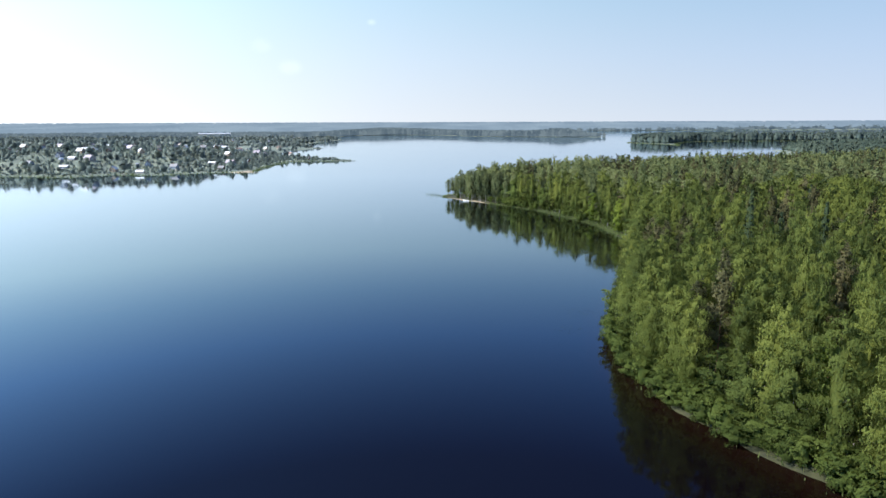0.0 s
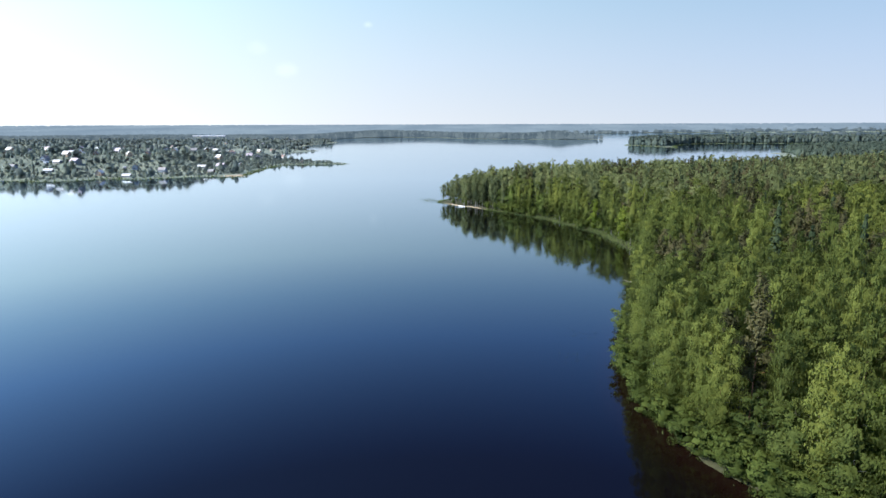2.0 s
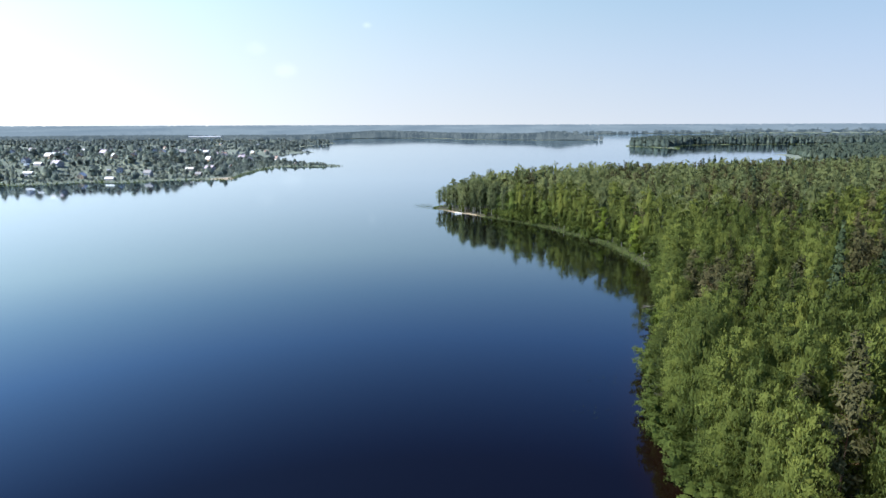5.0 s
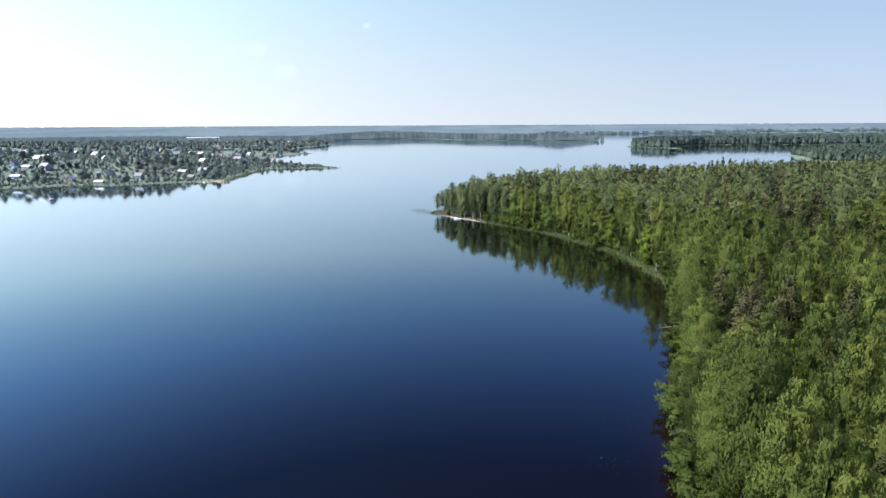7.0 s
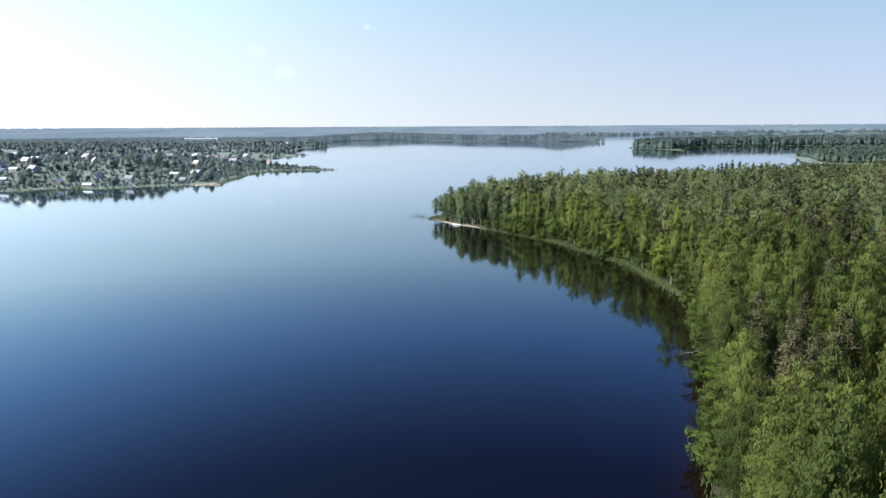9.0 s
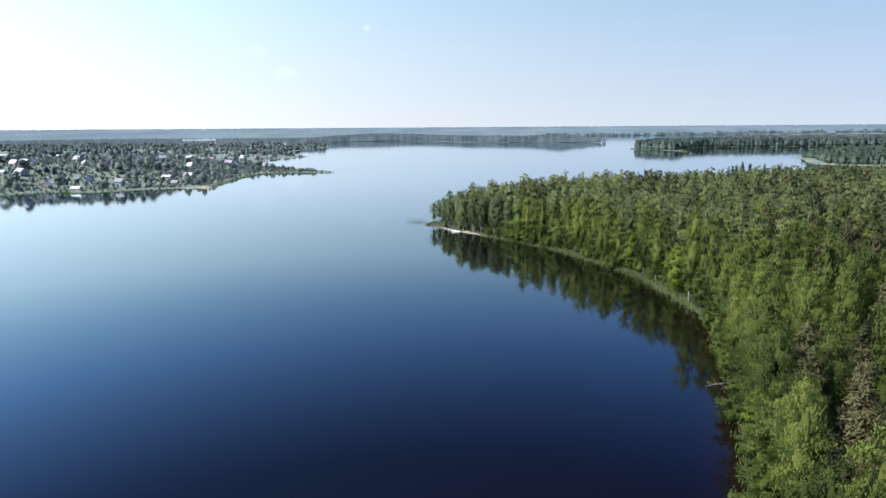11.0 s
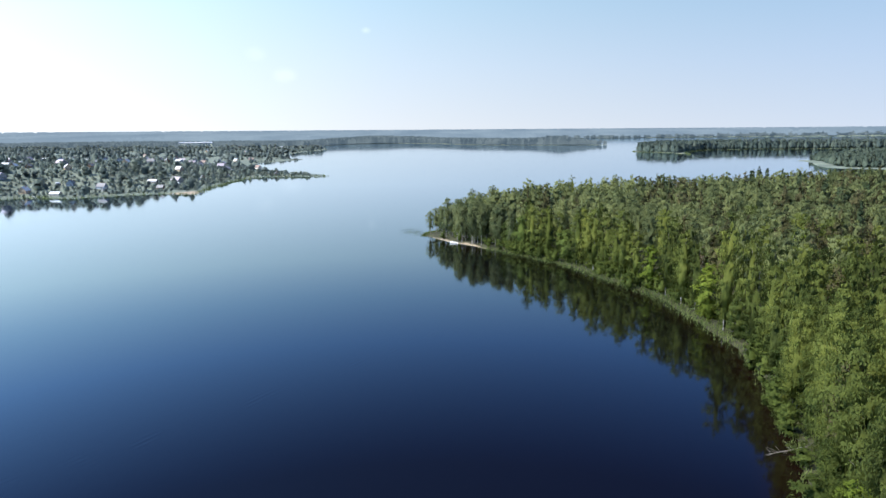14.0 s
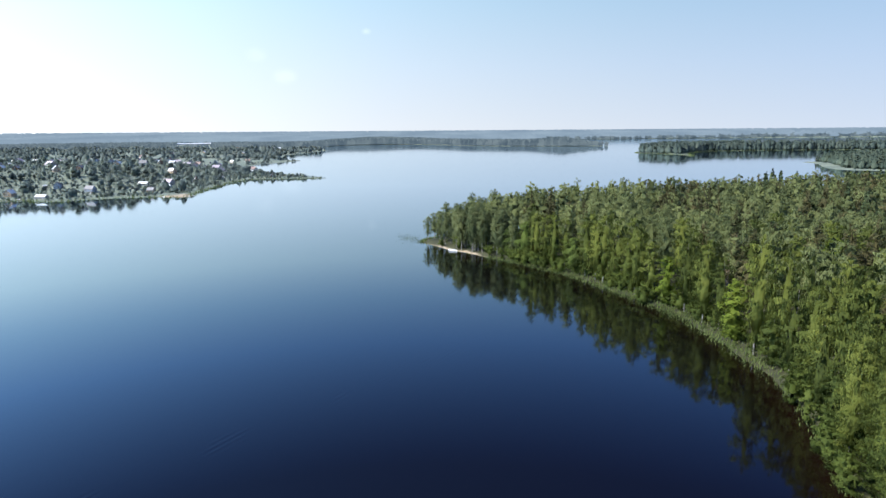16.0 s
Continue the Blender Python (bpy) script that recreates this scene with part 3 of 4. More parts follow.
KINDS = {
    "birch": dict(leaf=M_BIRCH, bark=M_BARK_BIRCH, label="tall birch with a hanging light green crown and white trunk",
                  crown=lambda r, n, s, c: crown_leafy(r, 20.5, 0.1, 3.5, n, s, c, 0.22 if n > 2000 else 0.3 if n > 500 else 0.6, 1.25, 0.7), trunk=(19, 0.15, 9, 0.3, 2.2), near=(5600, 0.37, 28), mid=(1200, 0.62, 20), far=(330, 0.92, 14)),
    "alder": dict(leaf=M_ALDER, bark=M_BARK_GREY, label="grey-green alder bending over the water's edge",
                  crown=lambda r, n, s, c: crown_leafy(r, 12, 0.02, 3.0, n, s, c, 0.3, 0.6, 0.15), trunk=(12, 0.14, 8, 0.2, 2.2), near=(2200, 0.42, 20), mid=(420, 0.7, 14), far=(130, 1.1, 10)),
    "linden": dict(leaf=M_LIME, bark=M_BARK_GREY, label="linden with bright yellow-green leaves down to the ground",
                   crown=lambda r, n, s, c: crown_leafy(r, 15, 0.02, 3.1, n, s, c, 0.3, 0.9, 0.15), trunk=(15, 0.2, 8, 0.25, 2.4), near=(2900, 0.5, 36), mid=(600, 0.8, 26), far=(200, 1.15, 16)),
    "maple": dict(leaf=M_MAPLE, bark=M_BARK_GREY, label="round-headed maple at the foot of the wood",
                  crown=lambda r, n, s, c: crown_leafy(r, 12, 0.04, 4.3, n, s, c, 0.45, 0.8, 0.1, 0.6, 0.45), trunk=(12, 0.22, 8, 0.25, 3.0), near=(2900, 0.5, 34), mid=(600, 0.85, 16), far=(200, 1.1, 12)),
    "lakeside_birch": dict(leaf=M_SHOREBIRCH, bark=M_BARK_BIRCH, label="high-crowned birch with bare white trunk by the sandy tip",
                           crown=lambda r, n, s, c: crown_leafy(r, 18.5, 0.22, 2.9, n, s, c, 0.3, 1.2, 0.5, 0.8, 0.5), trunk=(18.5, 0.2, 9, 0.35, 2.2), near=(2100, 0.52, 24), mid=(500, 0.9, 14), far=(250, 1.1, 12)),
    "pine": dict(leaf=M_PINE, bark=M_BARK_PINE, label="pine with brownish plates of needles and a reddish trunk",
                 crown=lambda r, n, s, c: crown_pine(r, 21, 0.3, 2.8, n, s, c), trunk=(20.5, 0.2, 12, 0.32, 2.4), near=(2200, 0.7, 22), mid=(560, 1.1, 17), far=(200, 1.5, 12)),
    "spruce": dict(leaf=M_SPRUCE, bark=M_BARK_GREY, label="dark narrow spruce with a pointed top",
                   crown=lambda r, n, s, c: crown_conifer(r, 21.5, 0.06, 2.9, n, s), trunk=(20.5, 0.19, 0, 0.3, 1.0), near=(1900, 0.58, 0), mid=(500, 1.0, 0), far=(200, 1.5, 0)),
    "willow": dict(leaf=M_WILLOW, bark=M_BARK_GREY, label="low grey-green willow bush overhanging the lake",
                   crown=lambda r, n, s, c: crown_leafy(r, 4.2, 0.0, 2.4, n, s, c, 0.35, 0.35, 0.1, 1.0), trunk=(3.4, 0.07, 6, 0.1, 1.6), near=(900, 0.36, 13), mid=(190, 0.6, 10), far=(70, 0.9, 8)),
}
near_shapes, mid_shapes, far_shapes = {}, {}, {}
# birches inside the wood, of which only the tops stand free
top_shapes = [[crown_leafy(np.random.default_rng(700 + q), 20.5, 0.38, 3.3, n, s, c, 0.26 if n > 2000 else 0.38 if n > 500 else 0.68, 0.9, 0.6, 0.9) for q in range(6)] for n, s, c in ((2800, 0.44, 22), (900, 0.62, 18), (260, 0.92, 12))]
for kind, K in KINDS.items():
    near_shapes[kind] = [K["crown"](np.random.default_rng(100 + q), *K["near"]) for q in range(5)]
    mid_shapes[kind] = [K["crown"](np.random.default_rng(200 + q), *K["mid"]) for q in range(6)]
    far_shapes[kind] = [K["crown"](np.random.default_rng(260 + q), *K["far"]) for q in range(6)]

# where the trees of the wooded shore stand
rg = np.random.default_rng(11)
STEP = 5.9
gx, gy = np.meshgrid(np.arange(-20, 420, STEP), np.arange(-70, 640, STEP))
spots = np.column_stack([gx.ravel(), gy.ravel()]) + rg.uniform(-2.3, 2.3, (gx.size, 2))
main_d = inside_distance(spots, LANDS[0]) + 0.9 * wobble(spots, 17, 3)
ok = (main_d > 2.0) & ((spots[:, 0] < 0.8 * spots[:, 1] + 45) | ((spots[:, 1] < 90) & (spots[:, 0] < 165)))
spots, main_d = spots[ok], main_d[ok]
at_tip = (spots[:, 0] < 26) & (spots[:, 1] > 355)
conif = wobble(spots, 60, 21) + 0.25 * rg.normal(size=len(spots)) + 0.35 * np.clip((spots[:, 0] - 70) / 80, -1, 1)
pick = rg.uniform(0, 1, len(spots))
species = np.full(len(spots), "birch", dtype=object)
species[(main_d > 9) & (conif > 0.3) & (pick < 0.6)] = "pine"
species[(main_d > 8) & (conif > 0.7) & (pick > 0.8)] = "spruce"
species[(main_d < 5) & (pick < 0.4) & ~at_tip] = "alder"
species[(pick > 0.975) & ~at_tip] = "linden"
species[at_tip & (main_d < 14)] = "lakeside_birch"
for kind, places in (("linden", [(54, 91), (67, 124), (141, 338)]), ("pine", [(47, 153), (52, 152), (57, 160), (72, 276), (76, 281), (88, 306), (60, 156), (53, 160), (56, 172), (60, 188), (54, 166), (62, 171), (66, 183), (76, 277), (80, 284)]), ("spruce", [(74, 140), (78, 135), (70, 143)])):
    for x, y in places:
        species[np.argmin(np.hypot(spots[:, 0] - x, spots[:, 1] - y))] = kind
# low bushes on the bank, over the water
bank = LANDS[0]
seg = np.roll(bank, -1, 0) - bank
steps = [(a + e * t, np.array([-e[1], e[0]]) / np.linalg.norm(e)) for a, e in zip(bank, seg) if -60 < a[1] < 520 and a[0] < 260
         for t in np.arange(0, 1, 1.6 / np.linalg.norm(e))]
bush = []
for c, side in steps:
    if rg.uniform() < (0.7 if c[1] < 130 or c[1] > 345 else 0.42 if c[1] < 240 else 0.14) and not (c[0] < 20 and 362 < c[1] < 412):
        bush.append(c - side * rg.uniform(-1.0, 3.0) * (1 if inside_distance(np.array([c - side * 3]), bank)[0] > 0 else -1))
    if rg.uniform() < 0.3 and c[1] < 130:
        bush.append(c - side * rg.uniform(0.2, 2.2) * (1 if inside_distance(np.array([c - side * 3]), bank)[0] > 0 else -1))
    if rg.uniform() < 0.8 and c[1] < 362:
        bush.append(c - side * rg.uniform(3.0, 6.5) * (1 if inside_distance(np.array([c - side * 3]), bank)[0] > 0 else -1))
bush = np.array(bush)
edge = np.array([c - side * rg.uniform(2.0, 5.0) * (1 if inside_distance(np.array([c - side * 3]), bank)[0] > 0 else -1) for c, side in steps[::4] if not (c[0] < 24 and c[1] > 358)])
edge_kind = rg.choice(["alder", "birch", "maple"], len(edge), p=[0.17, 0.82, 0.01]).astype(object)
tip = np.array([(-6 + 33 * a + b, 391 - 34 * a + 0.9 * b + c) for a, b, c in zip(rg.uniform(0, 1, 90), rg.uniform(0.3, 7.5, 90), rg.uniform(-1, 1, 90))])
tip_d = inside_distance(tip, bank)
under = tip[(tip_d > 1.2)][:26]
tip = tip[(tip_d > 1.0) & (tip[:, 0] > -5)][22:66]
spots = np.concatenate([spots, tip, under, bush, edge])
species = np.concatenate([species, np.array(["lakeside_birch"] * len(tip) + ["willow"] * (len(under) + len(bush)), dtype=object), edge_kind])
# trees that stand out: lindens free at the water and over the wood, round maples by the tip, spruces at the back
LONE = [("linden", 64.6, 297.5, 0.95, 1.2), ("linden", 70.6, 267.2, 1.0, 1.2), ("linden", 52.2, 178.5, 0.55, 0.85), ("linden", 104.0, 286.0, 1.35, 1.1),
        ("linden", 106.5, 289.0, 1.3, 1.0), ("maple", 26.0, 365.5, 1.05, 0.85), ("maple", 31.0, 360.5, 1.22, 1.1), ("maple", 38.0, 355.5, 0.95, 0.85),
        ("maple", 46.0, 340.5, 1.0, 0.95), ("spruce", 186, 486, 1.2, 1.3), ("spruce", 191, 489, 1.26, 1.4), ("spruce", 196, 489, 1.18, 1.3), ("spruce", 207, 492, 1.18, 0.8)]
lone = np.array([k[1:3] for k in LONE])
clear = np.min(np.hypot(spots[:, None, 0] - lone[None, :, 0], spots[:, None, 1] - lone[None, :, 1]), 1) > np.where(species == "willow", 0.9, 4.2)
edge_left = int(clear[-len(edge):].sum())
spots, species = np.concatenate([spots[clear], lone]), np.concatenate([species[clear], np.array([k[0] for k in LONE], dtype=object)])
main_d = inside_distance(spots, bank) + 0.9 * wobble(spots, 17, 3)
main_d[-len(lone):] = inside_distance(lone, bank)
zz = ground_height(spots, main_d)
abeam = np.clip(spots[:, 1] - 78, 0, 128)
reach = np.sqrt((spots[:, 0] - 3) ** 2 + (spots[:, 1] - abeam) ** 2 + 28 ** 2)
reach = reach + 300 * (spots[:, 1] < 26)
tall = rg.normal(1.0, 0.085, len(spots)).clip(0.78, 1.2)
south, head = spots[:, 1] < 230, (spots[:, 1] > 335) | (spots[:, 0] > 120)
tall *= np.where(south, 0.9 + 0.3 * np.clip(main_d / 25, 0, 1), np.where(head, np.where(spots[:, 0] < 45, 0.96, 1.0), 1.02))
tall *= 0.72 + 0.34 * np.clip(np.hypot(spots[:, 0] + 12, spots[:, 1] - 400) / 45, 0, 1)
wide = rg.normal(1.0, 0.12, len(spots))
tall[-edge_left - len(lone):-len(lone)] *= rg.uniform(0.8, 1.08, edge_left)
low_bush = species == "willow"
tall[low_bush] = rg.uniform(0.65, 1.35, low_bush.sum())
wide[low_bush] = rg.uniform(0.8, 1.3, low_bush.sum())
tall[-len(lone):], wide[-len(lone):] = [k[3] for k in LONE], [k[4] for k in LONE]
turn = rg.uniform(0, 6.283, len(spots))
form = rg.integers(0, 60, len(spots))
roots = {}


def single_tree(kind, form_no):
    """One tree: an empty at its foot with trunk and crown."""
    K = KINDS[kind]
    root = new(kind + ("_bush" if kind == "willow" else "" if "_" in kind else "_tree"))
    V, F, N = near_shapes[kind][form_no]
    trunk = new("trunk", mesh_of("trunk", *trunk_mesh(np.random.default_rng(300 + form_no), *K["trunk"]), K["bark"]))
    crown = new("crown", mesh_of("crown", V, F, K["leaf"], N))
    trunk.parent = crown.parent = root
    return tagged(root, K["label"], "bush" if kind == "willow" else "tree", kind + " along the wooded shore")


LIMIT = dict(lakeside_birch=80, birch=180, alder=110, linden=25, maple=30, pine=80, spruce=40, willow=220)
made = {k: 0 for k in KINDS}
rest_near, rest_mid, rest_far = ({k: [] for k in KINDS} for _ in range(3))
for q in np.argsort(reach):
    kind = species[q]
    if made[kind] < LIMIT[kind] and (reach[q] < 170 or kind in ("maple", "linden", "lakeside_birch")):
        made[kind] += 1
        m = Matrix.LocRotScale((*spots[q], zz[q]), Euler((0, 0, turn[q])), None)
        key = (kind, form[q] % 5)
        if key in roots:
            ob = copy_thing(roots[key], m)
        else:
            ob = roots[key] = single_tree(kind, form[q] % 5)
            ob.matrix_basis = m
        ob.scale = (wide[q], wide[q], tall[q])
    elif reach[q] < 118:
        rest_near[kind].append(q)
    elif reach[q] < 240:
        rest_mid[kind].append(q)
    else:
        rest_far[kind].append(q)

# birches on the outer part of the shore take the paler haze-tinted leaves
hazed = spots[:, 1] + 28 * wobble(spots, 40, 83) + rg.normal(0, 26, len(spots)) > 262
for kind, K in KINDS.items():
    for which, shapes in ((rest_near[kind], near_shapes[kind]), (rest_mid[kind], mid_shapes[kind]), (rest_far[kind], far_shapes[kind])):
        inner = [q for q in which if kind == "birch" and main_d[q] > 9]
        tops = top_shapes[0 if shapes is near_shapes[kind] else 1 if shapes is mid_shapes[kind] else 2]
        for w, leaf in (([q for q in inner if not hazed[q]], M_BIRCH), ([q for q in inner if hazed[q]], M_HAZEBIRCH)):
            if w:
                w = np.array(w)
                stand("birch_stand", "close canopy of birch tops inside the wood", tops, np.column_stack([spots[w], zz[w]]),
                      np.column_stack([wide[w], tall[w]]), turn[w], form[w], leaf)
        which = [q for q in which if not (kind == "birch" and main_d[q] > 9)]
        if which:
            w = np.array(which)
            stand(kind + "_stand", "dense stand of " + kind + " crowns behind the lake shore", shapes, np.column_stack([spots[w], zz[w]]),
                  np.column_stack([wide[w], tall[w]]), turn[w], form[w], K["leaf"])

# trunks seen between the crowns along the shore
for kind in ("birch", "pine"):
    w = np.array([q for q in range(len(spots)) if main_d[q] < 8 and reach[q] >= 128 and species[q] in (("pine", "spruce") if kind == "pine" else ("birch",))])
    if not len(w):
        continue
    shape = [trunk_mesh(np.random.default_rng(5), 20, 0.2, 0, 0.3, 1.0, 0.3, 4)]
    stand(kind + "_trunks", "slim " + kind + " trunks at the edge of the wood", shape, np.column_stack([spots[w], zz[w]]), np.column_stack([wide[w], tall[w]]), turn[w], form[w], KINDS[kind]["bark"])

# dry spruces, their boughs bare
def dry_spruce():
    V, F = [], []
    r = np.random.default_rng(61)
    tube(V, F, (0, 0, -0.4), (0.2, 0.1, 19), 0.18, 0.02, 5)
    for q in range(70):
        t = 0.22 + 0.76 * q / 70
        g, L = 2.4 * q, 2.7 * (1 - t) ** 0.7 * r.uniform(0.6, 1.0) + 0.25
        tube(V, F, (0.2 * t, 0.1 * t, 19 * t), (0.2 * t + L * math.cos(g), 0.1 * t + L * math.sin(g), 19 * t - L * 0.12), 0.045, 0.012, 2, -0.1, 3)
    root = new("dry_spruce")
    trunk = new("trunk", mesh_of("dry_trunk", np.array(V), np.array(F), M_DEADWOOD))
    r = np.random.default_rng(62)
    crown = new("dry_needles", mesh_of("dry_needles", *(lambda c: (c[0], c[1], M_DRY, c[2]))(crown_conifer(r, 18.5, 0.25, 2.5, 700, 0.45, 0.15, 15, 0.08))))
    trunk.parent = crown.parent = root
    return tagged(root, "dead spruce with bare grey boughs and brown needles", "tree", "dry spruces")


first = None
for x, y, h in ((59, 97, 0.85), (70, 108, 0.95), (74, 139, 1.1), (73, 277, 0.95), (87, 305, 1.0), (66, 150, 0.95)):
    m = Matrix.LocRotScale((x, y, ground_height(np.array([[x, y]]))[0]), Euler((0.03, 0.02, x)), None)
    if first is None:
        first = ob = dry_spruce()
        ob.matrix_basis = m
    else:
        ob = copy_thing(first, m)
    ob.scale = (h, h, h)


# reeds and sedge along the water, a fallen tree, sparse reeds that stand in the lake
def blades(P, z, high, r):
    n = len(P)
    a, lean = r.uniform(0, 6.283, n), r.normal(0, 0.2, (n, 2))
    h = high * r.uniform(0.6, 1.2, n)
    w = 0.12 + 0.1 * h
    u = np.column_stack([np.cos(a), np.sin(a), 0 * a]) * w[:, None]
    B = np.column_stack([P, z])
    T = B + np.column_stack([lean * h[:, None], h])
    V = np.stack([B - u * 0.5, B + u * 0.5, T * 0.6 + B * 0.4 + u * 0.5, T], 1).reshape(-1, 3)
    return V, np.arange(4 * n).reshape(-1, 4)


def reed_strip(name, label, P, high, seed, leaf=M_REED):
    r = np.random.default_rng(seed)
    V, F = blades(P, np.maximum(ground_height(P), -0.3), high, r)
    tagged(new(name, mesh_of(name, V, F, leaf)), label, "reeds", kind="stuff")


rr_ = np.random.default_rng(71)
fringe = []
for c, side in steps:
    way = -side * (1 if inside_distance(np.array([c - side * 3]), bank)[0] > 0 else -1)
    many = 26 if (250 < c[1] < 372 or c[1] > 400) else 9 if c[1] > 130 else 1
    if c[0] < 18 and 366 < c[1] < 400:
        many = 2
    for _ in range(many):
        fringe.append(c + way * (rr_.uniform(-2.0, 3.0) if 240 < c[1] < 350 else rr_.uniform(-1.3, 1.5)) + rr_.uniform(-1, 1, 2))
reed_strip("shore_sedge", "pale green sedge and grass along the waterline", np.array(fringe), 1.0, 72)
reed_strip("tip_reeds", "sparse reeds in the shallows off the wooded tip", np.array([(-15, 403)]) + rr_.normal(0, 1, (520, 2)) * np.array([[2.6, 4.0]]) + rr_.uniform(0, 1, (520, 1)) * np.array([[-7, 14]]), 0.6, 73)
reed_strip("open_water_reeds", "thin scattered reed stems in open water", np.concatenate([np.array([(31, 152)]) + rr_.normal(0, 1, (90, 2)) * np.array([[2.6, 2.0]]), np.array([(26, 137)]) + rr_.normal(0, 1, (50, 2)) * 2.0]), 0.45, 74, M_POINT)

V, F = [], []
tube(V, F, (60, 201, 0.7), (52.5, 199.5, 0.05), 0.1, 0.035, 4)
for q in range(12):
    o = np.array([60, 201, 0.7]) + (np.array([52.5, 199.5, 0.05]) - np.array([60, 201, 0.7])) * (0.35 + 0.052 * q)
    g = rr_.uniform(0, 6.28)
    tube(V, F, o, o + np.array([math.cos(g) * 0.9 - 0.7, math.sin(g) * 1.1, rr_.uniform(-0.1, 0.9)]), 0.04, 0.015, 2, 0, 4)
tagged(new("fallen_tree", mesh_of("fallen_tree", np.array(V), np.array(F), M_DEADWOOD)), "bleached fallen tree lying from the bank into the water", "log")


# ---------------------------------------------------------------- woods, gardens and houses farther off
def crown_clump(r, n, size, wide=0.3, pointed=0.3, sides=5, low=0.04):
    """A tree seen from far, of height 1: one uneven leafy body with sprays breaking its outline."""
    if sides < 5:
        rings = [(low, wide * 0.75), (0.5, wide), (0.92, wide * 0.3)]
    else:
        rings = [(low, wide * 0.7), (0.3, wide), (0.62, wide * (0.92 - 0.5 * pointed)), (0.86, wide * (0.62 - 0.5 * pointed)), (0.97, wide * 0.14)]
    inside = body(rings, sides, np.array([0, 0, 0.35]), r, 0.28, 0.5)
    if not n:
        return inside
    z, a = r.uniform(0.12, 0.98, n), r.uniform(0, 6.283, n)
    q = np.interp(z, [k[0] for k in rings], [k[1] for k in rings]) * r.uniform(0.85, 1.2, n)
    C = np.column_stack([q * np.cos(a), q * np.sin(a), z])
    S = np.column_stack([np.cos(a), np.sin(a), 0.4 + z])
    return together(inside, sprays(C, S + 0.5 * r.normal(size=(n, 3)), S, size, r, 0.6))


def scatter(step, x0, x1, y0, y1, seed, keep):
    r = np.random.default_rng(seed)
    a, b = np.meshgrid(np.arange(x0, x1, step), np.arange(y0, y1, step))
    P = np.column_stack([a.ravel(), b.ravel()]) + r.uniform(-0.45 * step, 0.45 * step, (a.size, 2))
    P = P[(np.abs(P[:, 0]) < 0.8 * P[:, 1] + 60) & (np.hypot(P[:, 0], P[:, 1] - 40) < 4800)]
    d = land_distance(P)
    ok = keep(P, d, r)
    return P[ok], d[ok], r


def far_stand(name, label, P, d, r, shapes, low, high, material, spread=1.0, extra=0.0):
    h = r.uniform(low, high, len(P)) + extra
    return stand(name, label, shapes, np.column_stack([P, ground_height(P, d)]), np.column_stack([spread * h * r.uniform(0.8, 1.25, len(P)), h]), r.uniform(0, 6.28, len(P)), r.integers(0, 99, len(P)), material)


rf = np.random.default_rng(31)
clumps_village = [crown_clump(np.random.default_rng(400 + q), 26, 0.2, rf.uniform(0.3, 0.48), (0.0, 0.35, 0.1, 0.2)[q % 4]) for q in range(12)]
clumps_mid = [crown_clump(np.random.default_rng(420 + q), 22, 0.17, rf.uniform(0.2, 0.3), rf.uniform(0.3, 0.9)) for q in range(8)]
clumps_far = [crown_clump(np.random.default_rng(440 + q), 0, 0.3, rf.uniform(0.3, 0.5), 0.3, 4) for q in range(8)]


